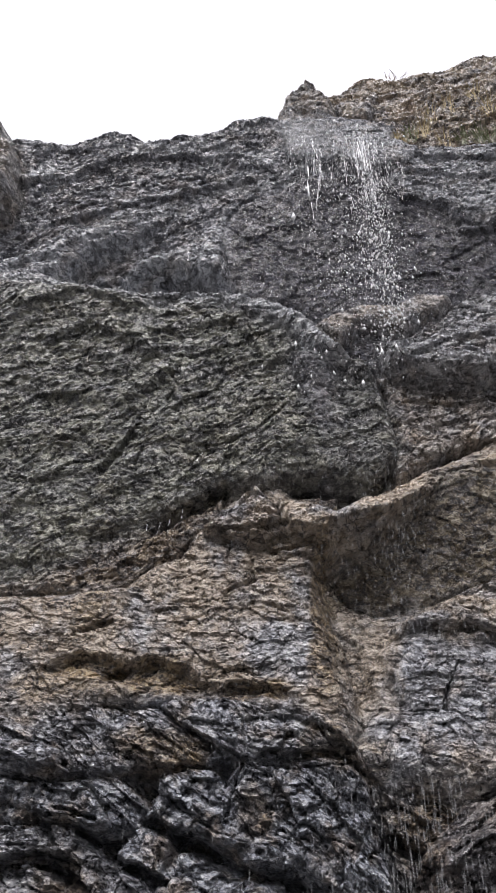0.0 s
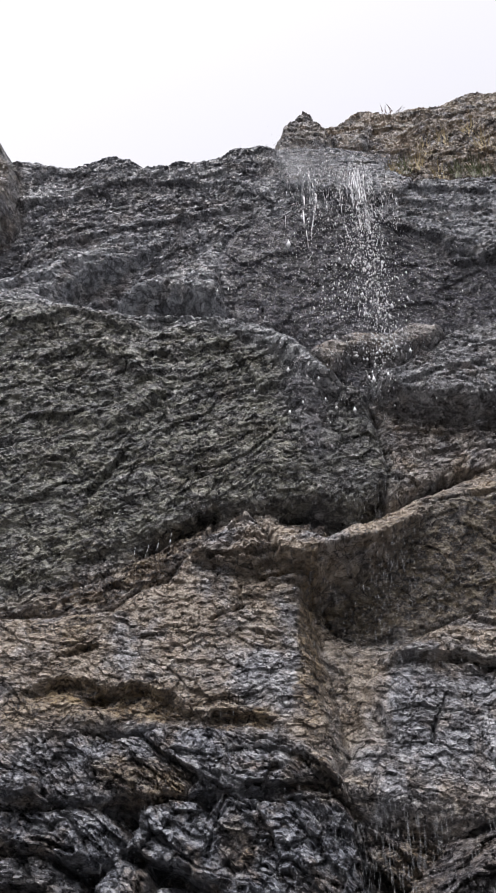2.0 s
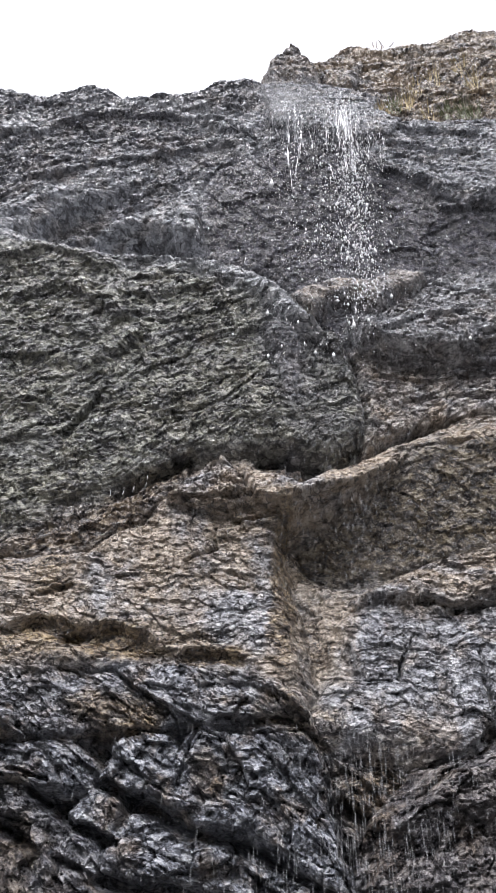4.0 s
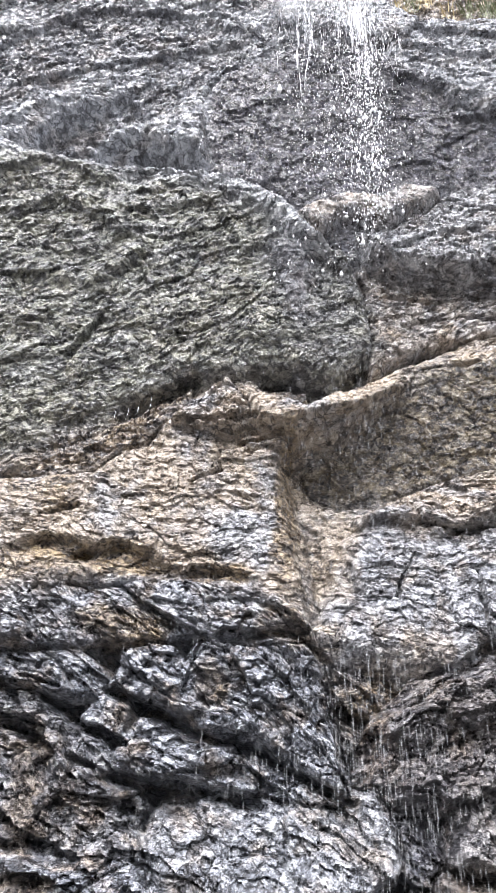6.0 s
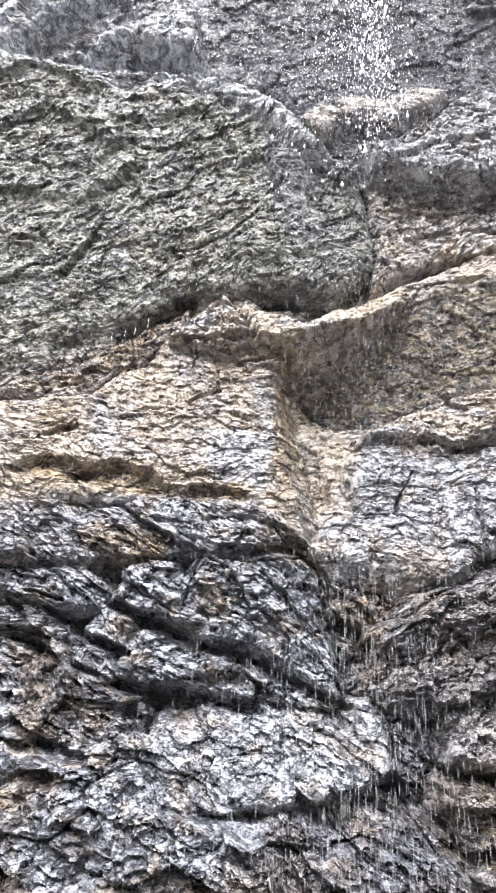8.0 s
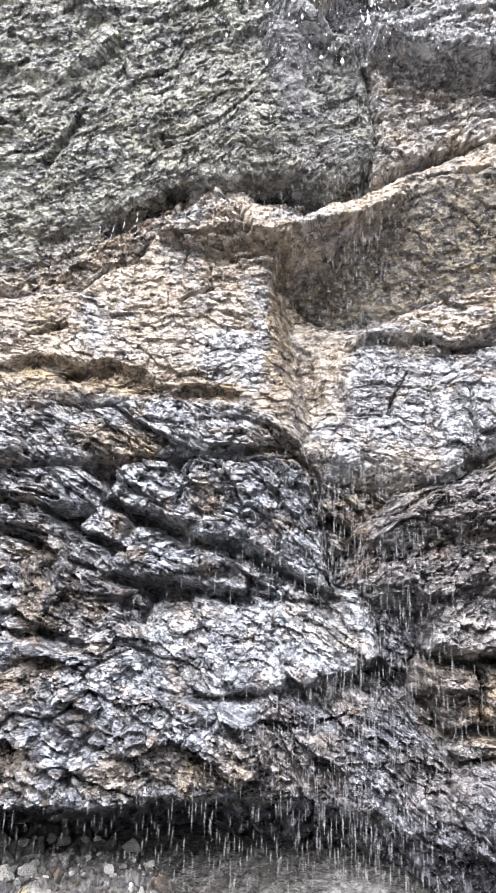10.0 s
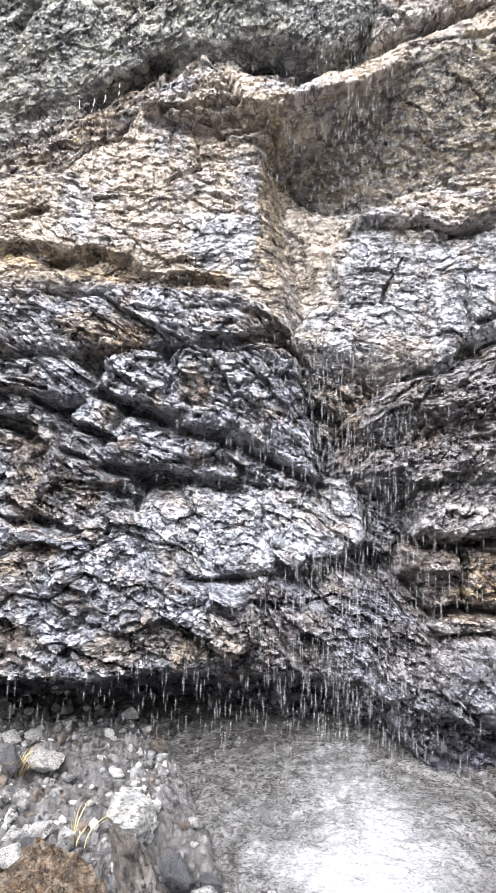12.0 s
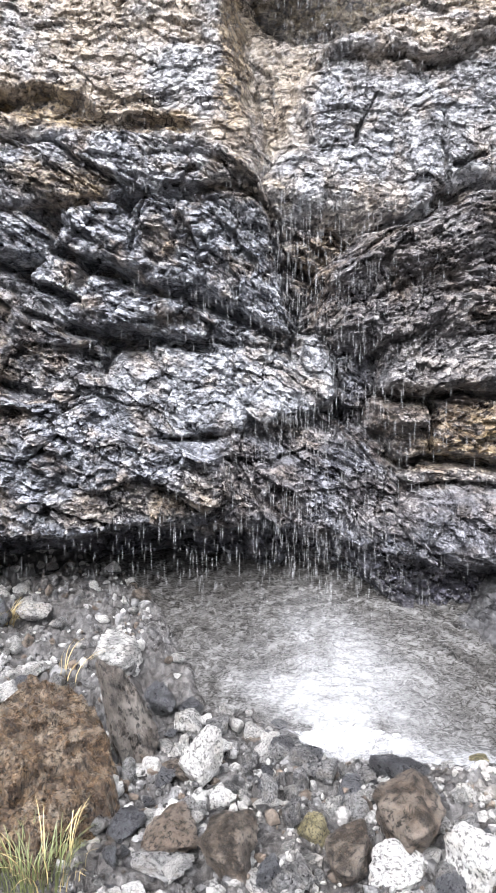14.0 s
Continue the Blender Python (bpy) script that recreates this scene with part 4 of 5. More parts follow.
CRACKS = [
    ([(-1.11, 2.52), (-0.93, 2.42), (-0.61, 2.28), (-0.47, 2.24), (-0.23, 2.19), (-0.02, 2.10), (0.29, 1.96)], 0.035, 0.16),
    ([(-0.87, 1.63), (-0.72, 1.43), (-0.49, 1.36), (-0.22, 1.40)], 0.03, 0.07),
    ([(1.21, 3.39), (1.22, 3.14), (1.24, 2.92)], 0.016, 0.06),
    ([(1.24, 2.90), (1.04, 2.78), (0.83, 2.70)], 0.03, 0.1),
    ([(1.28, 3.06), (1.44, 3.12)], 0.022, 0.09),
    ([(0.70, 3.32), (0.64, 3.17)], 0.013, 0.05),
    ([(0.66, 2.47), (0.84, 2.61), (0.96, 2.68)], 0.03, 0.08),
    ([(0.15, 2.72), (0.19, 2.41), (0.28, 2.19)], 0.025, 0.09),
    ([(-1.71, 2.27), (-1.42, 2.15)], 0.04, 0.13),
    ([(-1.21, 2.29), (-1.03, 2.21)], 0.035, 0.14),
    ([(-1.07, 2.01), (-0.81, 1.98)], 0.026, 0.1),
    ([(-0.78, 2.04), (-0.56, 1.98)], 0.024, 0.1),
    ([(-0.47, 1.95), (-0.23, 1.93)], 0.028, 0.11),
    ([(-1.60, 1.82), (-1.40, 1.68), (-1.19, 1.63)], 0.04, 0.11),
    ([(-1.56, 1.53), (-1.26, 1.55)], 0.035, 0.09),
    ([(-1.28, 2.12), (-0.99, 1.96), (-0.88, 1.79)], 0.028, 0.09),
    ([(-0.35, 2.85), (-0.02, 2.87)], 0.04, 0.14),
    ([(-0.60, 2.80), (-0.70, 2.50)], 0.016, 0.05),
    ([(-1.65, 2.56), (-1.43, 2.51)], 0.03, 0.1),
    ([(-0.21, 1.26), (0.12, 1.24), (0.32, 1.30), (0.58, 1.21)], 0.022, 0.06),
    ([(-1.09, 1.39), (-0.76, 1.23), (-0.43, 1.08)], 0.02, 0.05),
    ([(-1.38, 1.29), (-1.12, 1.13), (-0.75, 1.02)], 0.02, 0.05),
    ([(1.12, 1.67), (1.13, 1.30)], 0.018, 0.08),
    ([(-1.90, 3.42), (-1.71, 3.47), (-1.52, 3.41)], 0.07, 0.1),
    ([(-1.44, 3.39), (-1.25, 3.42), (-0.96, 3.32)], 0.09, 0.13),
    ([(-0.73, 3.29), (-0.40, 3.26)], 0.06, 0.1),
    ([(-1.75, 3.68), (-1.58, 3.75)], 0.022, 0.07),
    ([(-1.25, 3.82), (-1.07, 3.86)], 0.016, 0.05),
    ([(-0.79, 3.98), (-0.57, 4.10), (-0.58, 4.25)], 0.016, 0.05),
    ([(-0.81, 4.46), (-0.53, 4.46), (-0.35, 4.51)], 0.03, 0.09),
    ([(-0.45, 4.31), (-0.14, 4.40)], 0.016, 0.06),
    ([(0.88, 3.73), (1.12, 3.68), (1.40, 3.74)], 0.03, 0.12),
    ([(0.78, 3.48), (0.65, 3.17)], 0.013, 0.04),
    ([(-1.89, 5.13), (-1.77, 5.26), (-1.65, 5.43)], 0.045, 0.07),
    ([(-1.02, 5.31), (-0.78, 5.31), (-0.56, 5.43), (-0.33, 5.66)], 0.016, 0.03),
    ([(-1.38, 4.63), (-1.17, 4.79), (-0.95, 4.90), (-0.84, 4.96)], 0.045, 0.12),
    ([(0.70, 5.79), (1.08, 5.77), (1.73, 5.84)], 0.03, 0.06),
    ([(0.87, 5.51), (1.35, 5.61), (1.68, 5.58)], 0.025, 0.05),
    ([(-2.92, 7.48), (-2.53, 7.27), (-2.01, 7.15), (-1.60, 7.02), (-1.00, 7.00), (-0.62, 6.91), (-0.25, 6.72), (0.11, 6.35)], 0.07, -0.02),
    ([(-2.51, 6.44), (-2.13, 6.60), (-1.55, 6.23)], 0.09, -0.05),
    ([(-2.77, 6.83), (-2.26, 7.00), (-1.73, 6.74)], 0.08, -0.05),
    ([(-2.22, 5.81), (-1.77, 5.74), (-1.41, 5.98)], 0.1, -0.05),
    ([(-1.27, 6.45), (-0.76, 6.57), (-0.43, 6.09)], 0.09, -0.04),
    ([(-3.73, 8.88), (-3.08, 9.41), (-2.48, 9.70), (-1.54, 9.73), (-0.82, 9.56)], 0.07, -0.05),
    ([(-2.92, 8.68), (-2.15, 8.93), (-1.48, 9.06), (-0.81, 9.20)], 0.07, -0.05),
    ([(-3.38, 7.63), (-2.87, 7.84), (-2.43, 8.23), (-1.97, 8.58)], 0.08, -0.05),
    ([(-2.74, 7.53), (-2.17, 7.79), (-1.78, 7.65)], 0.07, -0.05),
    ([(1.09, 8.99), (1.58, 8.85), (2.02, 8.83)], 0.06, -0.05),
    ([(0.94, 8.53), (1.38, 8.37), (1.62, 8.02), (2.03, 8.06)], 0.06, -0.05),
    ([(1.27, 9.32), (2.08, 9.13)], 0.05, -0.05),
    ([(0.32, 5.88), (0.73, 6.13), (1.16, 6.33), (1.52, 6.38)], 0.06, -0.05),
]
cliff_sheet(cliff, XS, ZS, SLABS, wall_base, 11, cracks=CRACKS)

# rocky shoulder above the lip
shoulder = tagged(new("rocky_shoulder"), "brown rocky shoulder with dry grass above the waterfall lip", "rock slope", kind="structure")
HILL = [
    slab("joint_rock", 0, [], grain="up", ochre=0.4, rough=0.5),
    slab("shoulder_rock", 4.8, [(0.16, 12.64), (0.60, 13.15), (0.81, 13.37), (1.02, 13.65), (1.48, 13.48), (1.97, 13.58), (2.35, 13.65), (2.69, 13.96), (2.97, 14.15), (3.31, 14.16), (4.17, 14.18), (9.04, 14.01), (7.05, 10.23), (1.31, 11.22), (0.53, 12.01)], grain="up", ochre=1.0, rust=0.1, rough=0.7, edge=0.2),
    slab("shoulder_rock", 4.62, [(0.46, 12.30), (0.78, 12.51), (1.08, 12.41), (1.00, 12.04), (0.61, 12.00)], grain="flat", ochre=1.0, rough=0.5, edge=0.12),
    slab("shoulder_rock", 4.55, [(1.18, 10.92), (1.57, 11.51), (2.17, 12.15), (2.93, 12.56), (8.06, 12.44), (6.69, 9.82), (1.37, 10.58)], grain="up", ochre=0.9, rust=0.4, rough=0.7, edge=0.2),
    slab("peak_rock", 4.5, [(-0.32, 11.66), (-0.28, 12.05), (-0.19, 12.52), (-0.02, 12.82), (0.10, 12.91), (0.20, 12.67), (0.40, 12.42), (0.43, 11.95), (0.25, 11.69), (-0.09, 11.48)], grain="down", ochre=0.55, rough=0.7, edge=0.12, steep=2),
    slab("wet_saddle", 4.4, [(-0.35, 10.82), (-0.09, 11.42), (0.41, 11.53), (0.89, 11.36), (1.27, 11.14), (1.19, 10.47), (0.42, 10.41), (-0.27, 10.57)], grain="flat", dark=0.4, rough=0.5, edge=0.1, steep=2),
]


def hill_base(X, Z):
    return np.interp(Z, [9, 11.0, 15], [4.3, 5.1, 7.5]) + 0.1 * fbm(X * 1.4, Z * 1.4, 3, 950) + 3 * np.maximum(-0.3 - X, 0)


cliff_sheet(shoulder, steps((-0.9, 3.6, 0.014), (3.6, 9, 0.12)), steps((9.4, 15.6, 0.018)), HILL, hill_base, 37)

# plateau behind the rim
px, py = np.meshgrid(np.linspace(-14, 14, 60), np.linspace(5.2, 60, 60))
pz = 9.9 + 0.05 * (py - 5) + 4.2 * smooth((px - 0.2) / 2.5) * smooth((py - 5.0) / 1.5) + 0.5 * fbm(px * 0.5, py * 0.5, 4, 77)
mesh_from("plateau", np.stack([px, py, pz], -1).reshape(-1, 3), grid_quads(60, 60), STONE_BROWN).name = "plateau"
tagged(bpy.data.objects["plateau"], "rough brown plateau behind the cliff rim", "hillside", kind="structure")

# ---------------------------------------------------------------- ground


SHORE = ([-1.6, -0.9, -0.6, -0.42, -0.16, 0.12, 0.33, 0.51, 0.78, 1.1], [4.9, 4.45, 4.1, 3.75, 3.24, 3.12, 2.96, 2.82, 2.78, 2.80])


# the bedrock rises towards the cliff
RAMP = 0.33


def ground_height(x, y):
    z = -0.10 + 0.15 * smooth((np.interp(x, *SHORE) + 0.10 - y) / 0.30) + 0.06 * smooth((-0.48 - x) / 0.45) * smooth((4.3 - y) / 0.6) + RAMP * np.clip(y - 2.95, 0, 1.6)
    bank = 1.16 - 0.07 * (y - 2.75)
    return z + 0.38 * smooth((x - bank) / 0.75) * smooth((y - 2.62) / 0.25)


gx = np.concatenate([-np.geomspace(1900, 2.6, 40), steps((-2.5, 2.5, 0.0115)), np.geomspace(2.6, 1900, 40)])
gy = np.concatenate([-np.geomspace(1900, 0.5, 40), steps((-0.4, 1.6, 0.05), (1.6, 6.3, 0.0125)), np.geomspace(6.4, 1900, 40)])
GX, GY = np.meshgrid(gx, gy)
GZ = ground_height(GX + 0.16 * fbm(GX * 4, GY * 4, 4, 64), GY + 0.16 * fbm(GX * 4, GY * 4, 4, 65))
bendx, bendy = GX + 0.10 * fbm(GX * 3, GY * 3, 4, 70), GY + 0.10 * fbm(GX * 3, GY * 3, 4, 72)
bank = smooth((bendx - 1.0 + 0.07 * (bendy - 2.75)) / 0.15) * smooth((bendy - 2.62) / 0.2)
band = (GZ + 0.25 * (GY - 3)) * 16 + 1.5 * fbm(GX * 3, GY * 3, 4, 71)
band = band - np.floor(band)
chips, joint = plates(GX * 6 + 0.3 * GY, GY * 8, 81)
grit, gj = plates(GX * 24, GY * 26, 85)
near = smooth((9 - np.hypot(GX, GY - 3)) / 5)
GZ = GZ + near * (0.05 * fbm(GX * 2.2, GY * 2.2, 5, 61) + bank * (0.030 * band + 0.035 * chips + 0.02 * (1 - 2 * np.abs(fbm(GX * 11 + GY * 4, GY * 3 - GX, 4, 88)))) + (1 - bank) * (0.04 * chips + 0.022 * grit - 0.02 * smooth(1 - joint / 0.08)))
GZ = GZ + (1 - near) * 1.5 * fbm(GX * 0.03, GY * 0.03, 4, 62) * smooth((np.hypot(GX, GY) - 10) / 60)
# unseen slope behind the viewer, added to cut low sky light off the cliff
GZ = GZ + np.where(GY < -12, 0.80 * np.clip(-12 - GY, 0, 60), 0) * (0.85 + 0.3 * fbm(GX * 0.08, GY * 0.08, 4, 63))
GZ = np.where(GY > 6.3, np.minimum(GZ, 0.2), GZ)
marks = {
    "arc": bank * (0.75 * GX + 0.27 * GY + 0.5 * GZ) + (1 - bank) * 0.5 * GX,
    "along": bank * (0.35 * GY - 0.12 * GX) + (1 - bank) * 3.0 * GY,
    "rust": 0.45 * (1 - bank),
    "dark": bank + 0.62 * (1 - bank),
}
ground = mesh_from("ground", np.stack([GX, GY, GZ], -1).reshape(-1, 3), grid_quads(len(gx), len(gy)), APRON, None, {k: v.ravel() for k, v in marks.items()})
tagged(ground, "wet brown gravel and scoured bedrock at the foot of the cliff", "ground", kind="structure")

# sheet of water sliding over the sloping bedrock slab, rippled by the drops
wx, wy = np.meshgrid(steps((-2.2, 1.7, 0.0115)), steps((2.45, 5.75, 0.0115)))
stir = fbm(wx * 3, wy * 3, 5, 310)
out = np.hypot((wx - 0.42) * 1.15, wy - 2.80) + 0.05 * stir
turn = np.arctan2(wy - 2.80, wx - 0.42)
ring = np.sin(out * 40 + 14 * stir + 2.2 * np.sin(3 * turn)) * np.exp(-0.3 * out) * smooth(0.3 + 1.6 * fbm(wx * 3, wy * 3, 3, 340))
chop = 1 - 2 * np.abs(fbm(wx * 7 + 2 * stir, wy * 9, 4, 320))
wz = RAMP * np.clip(wy - 2.95, 0, 1.6) + 0.009 * ring + 0.016 * chop + 0.02 * stir * np.exp(-2 * out)
wash = np.exp(-((wx - 0.40) / 0.42) ** 2 - ((wy - 3.25) / 0.55) ** 2)
lace = smooth(0.5 + 1.6 * fbm(wx * 5 + stir, wy * 4, 5, 330))
cover = np.clip(0.45 * wash * (0.25 + 0.9 * lace) + 0.9 * np.exp(-((wx - 1.05) / 0.3) ** 2 - ((wy - 2.72) / 0.16) ** 2) * lace, 0, 1)
runoff = mesh_from("water", np.stack([wx, wy, wz], -1).reshape(-1, 3), grid_quads(wx.shape[1], wx.shape[0]), RUNOFF, None, {"froth": cover.ravel(), "arc": out.ravel(), "along": (turn * (0.4 + out)).ravel()})
tagged(runoff, "grey water running down the bedrock slab, whitened by froth", "water", kind="structure")


def ground_at(x, y):
    i, j = np.searchsorted(gx, x), np.searchsorted(gy, y)
    return float(GZ[j, i])


# ---------------------------------------------------------------- stones


def stone_mesh(name, seed, angular, material, fine=4, taper=0.0):
    """A broken stone of about unit size: a ball cut by flat planes, its edges chipped and its faces pitted."""
    rng = random.Random(seed)
    bm = bmesh.new()
    bmesh.ops.create_icosphere(bm, subdivisions=fine, radius=1)
    cuts = [(Vector((rng.gauss(0, 1), rng.gauss(0, 1), rng.gauss(0, 1))).normalized(), rng.uniform(0.42, 0.85)) for _ in range(17)]
    shift = Vector((seed * 3.7, seed * 1.3, 0))
    for v in bm.verts:
        p = v.co.normalized()
        r = 1.15
        bent = p + 0.10 * noise.noise_vector(p * 3 + shift)
        for n, d in cuts:
            c = bent.dot(n)
            if c > 0.05:
                r = min(r, d / c)
        r = angular * r + (1 - angular) * 0.8
        r += 0.07 * noise.fractal(p * 2.2 + shift, 1.0, 2.0, 3) + 0.06 * (0.4 - abs(noise.fractal(p * 4.5 + shift, 1.0, 2.0, 5)))
        v.co = p * r
        v.co.xy *= 1 - taper * v.co.z
    me = bpy.data.meshes.new(name)
    bm.to_mesh(me)
    bm.free()
    me.shade_flat()
    me.materials.append(material)
    return me


KINDS = {}
for label, material, angular in (("grey", STONE_GREY, 1.0), ("pale", STONE_PALE, 1.0), ("white", STONE_WHITE, 0.95), ("brown", STONE_BROWN, 0.85), ("dark", STONE_DARK, 1.0), ("green", STONE_GREEN, 0.9)):
    KINDS[label] = [stone_mesh(label + "_stone", 3 * k + len(KINDS) * 31 + 1, angular, material, 4) for k in range(4)]
SAY = {
    "grey": "wet grey angular stone on the gravel",
    "pale": "pale grey broken stone among wet rubble",
    "white": "bright white quartz stone among wet rubble",
    "brown": "brown speckled gneiss stone in wet rubble",
    "dark": "dark wet slate stone among pebbles",
    "green": "yellowish mossy stone among wet rubble",
}


def stone(kind, x, y, size, squash=(1, 1, 0.75), turn=0.0, z=None, variant=0, tilt=0.0, label="", sink=0.35, group="stones at the cliff foot"):
    ob = new("stone" if max(size * squash[0], size * squash[2]) < 0.13 else "boulder", KINDS[kind][variant % 4])
    base = ground_at(x, y) if z is None else z
    ob.matrix_world = pose(x, y, base + size * squash[2] * (1 - sink), tilt, tilt * 0.6, turn) @ Matrix.Diagonal((size * squash[0], size * squash[1], size * squash[2], 1))
    return tagged(ob, label or SAY[kind], "stone", group)


stone("pale", -0.674, 3.356, 0.182, (1.2, 0.85, 0.70), turn=0, variant=0)
stone("white", -0.185, 2.628, 0.125, (1, 0.9, 0.85), turn=67, variant=1)
stone("pale", -0.279, 2.974, 0.102, (1, 1, 0.9), turn=134, variant=2)
stone("dark", -0.406, 3.038, 0.078, (1, 1, 1.2), turn=201, variant=3)
stone("grey", -0.483, 2.577, 0.058, (1, 0.85, 0.75), turn=268, variant=0)
stone("white", -0.385, 2.620, 0.053, (1, 0.85, 0.75), turn=335, variant=1)
stone("dark", -0.331, 2.556, 0.058, (1.1, 0.8, 0.7), turn=42, variant=2)
stone("white", -0.511, 2.454, 0.031, (0.7, 0.7, 1.3), turn=109, variant=3)
stone("dark", -0.413, 2.210, 0.078, (1, 0.85, 0.75), turn=176, variant=0)
stone("grey", -0.531, 2.228, 0.074, (1, 0.85, 0.75), turn=243, variant=1)
stone("grey", -0.229, 2.400, 0.055, (1, 0.85, 0.75), turn=310, variant=2)
stone("brown", -0.068, 2.123, 0.169, (1, 0.8, 0.8), turn=17, variant=3)
stone("brown", -0.266, 2.174, 0.152, (1.1, 0.9, 0.5), turn=84, variant=0)
stone("grey", -0.278, 2.053, 0.135, (1, 0.7, 0.4), turn=151, variant=1)
stone("pale", -1.073, 3.234, 0.084, (1, 0.85, 0.75), turn=218, variant=2)
stone("pale", -1.248, 3.688, 0.141, (1.1, 0.8, 0.5), turn=285, variant=3)
stone("pale", -1.235, 3.439, 0.045, (1, 0.85, 0.75), turn=352, variant=0)
stone("grey", -0.935, 3.152, 0.061, (1, 0.85, 0.75), turn=59, variant=1)
stone("dark", -1.094, 3.122, 0.055, (1, 0.85, 0.75), turn=126, variant=2)
stone("dark", -1.373, 3.624, 0.078, (0.8, 0.8, 1.3), turn=193, variant=3)
stone("brown", 0.581, 2.251, 0.225, (1, 0.8, 0.66), turn=260, variant=0)
stone("dark", 0.606, 2.560, 0.151, (1, 0.7, 0.62), turn=327, variant=1)
stone("white", 0.580, 2.544, 0.122, (1, 0.6, 0.25), turn=34, variant=2)
stone("white", 0.748, 2.069, 0.158, (1, 0.8, 1), turn=101, variant=3)
stone("white", 0.485, 2.026, 0.114, (1, 0.7, 0.7), turn=168, variant=0)
stone("brown", 0.323, 2.093, 0.129, (1, 0.8, 0.9), turn=235, variant=1)
stone("green", 0.233, 2.221, 0.073, (1, 0.8, 0.9), turn=302, variant=2)
stone("grey", 0.164, 2.299, 0.064, (0.8, 0.7, 1.1), turn=9, variant=3)
stone("pale", 0.012, 2.906, 0.082, (1, 0.8, 0.8), turn=76, variant=0)
stone("pale", -0.095, 3.033, 0.072, (1, 0.85, 0.75), turn=143, variant=1)
stone("white", 0.111, 2.804, 0.061, (1, 0.85, 0.75), turn=210, variant=2)
stone("grey", 0.248, 2.660, 0.077, (1, 0.85, 0.75), turn=277, variant=3)
stone("grey", 0.156, 2.716, 0.066, (1, 0.85, 0.75), turn=344, variant=0)
stone("pale", 0.380, 2.759, 0.061, (1, 0.85, 0.75), turn=51, variant=1)
stone("pale", -0.156, 3.169, 0.054, (1, 0.85, 0.75), turn=118, variant=2, z=0.0)
stone("grey", 0.075, 2.422, 0.061, (0.8, 0.8, 1.2), turn=185, variant=3)
stone("grey", 0.205, 2.499, 0.068, (1, 0.8, 0.9), turn=252, variant=0)
stone("grey", 0.297, 2.539, 0.080, (1, 0.8, 0.9), turn=319, variant=1)
stone("dark", 0.394, 2.492, 0.074, (1, 0.8, 0.9), turn=26, variant=2)
stone("grey", 0.387, 2.360, 0.065, (1, 0.85, 0.75), turn=93, variant=3)
stone("pale", 0.314, 2.357, 0.060, (1, 0.85, 0.75), turn=160, variant=0)
stone("pale", 0.417, 2.643, 0.047, (1, 0.85, 0.75), turn=227, variant=1)
stone("grey", 0.161, 2.077, 0.089, (1, 0.8, 0.5), turn=294, variant=2)
stone("green", 1.021, 2.792, 0.052, (1, 0.85, 0.75), turn=1, variant=3, z=0.0)
stone("grey", 0.011, 2.678, 0.071, (1, 0.85, 0.75), turn=68, variant=0)
stone("pale", -0.054, 2.948, 0.057, (1, 0.85, 0.75), turn=135, variant=1)
stone("dark", 0.080, 2.585, 0.041, (1, 0.85, 0.75), turn=202, variant=2)
stone("grey", 0.413, 2.244, 0.053, (1, 0.85, 0.75), turn=269, variant=3)
stone("dark", 0.422, 2.080, 0.055, (1, 0.85, 0.75), turn=336, variant=0)
stone("dark", 0.064, 2.044, 0.069, (0.8, 0.8, 1.2), turn=43, variant=1)
stone("pale", -0.012, 2.527, 0.045, (1, 0.85, 0.75), turn=110, variant=2)
stone("grey", -0.111, 2.441, 0.055, (1, 0.85, 0.75), turn=177, variant=3)
stone("grey", -0.179, 2.335, 0.043, (1, 0.85, 0.75), turn=244, variant=0)
stone("dark", -0.383, 2.434, 0.039, (1, 0.85, 0.75), turn=311, variant=1)

# rubble between the larger stones
rng = random.Random(5)
for k in range(265):
    if k < 165:
        x = rng.uniform(-0.50, 1.05)
        y = rng.uniform(1.75, min(3.5, float(np.interp(x, *SHORE))) + 0.02)
    else:
        x, y = rng.uniform(-2.0, -0.60), rng.uniform(3.0, 4.9)
    if x < -0.5 and y < 2.95:
        continue
    kind = rng.choice(["grey", "grey", "pale", "pale", "pale", "white", "dark", "brown"])
    size = rng.uniform(0.018, 0.05) if k % 4 else rng.uniform(0.045, 0.08)
    stone(kind, x, y, size, (1, rng.uniform(0.7, 1), rng.uniform(0.5, 0.9)), rng.uniform(0, 360), None, rng.randrange(4), rng.uniform(-25, 25), group="small rubble stones")

# gravel too fine to tell apart
bm = bmesh.new()
bmesh.ops.create_icosphere(bm, subdivisions=1, radius=1)
ball = np.array([v.co for v in bm.verts])
tri = np.array([[v.index for v in f.verts] for f in bm.faces])
bm.free()
gr = np.random.default_rng(12)
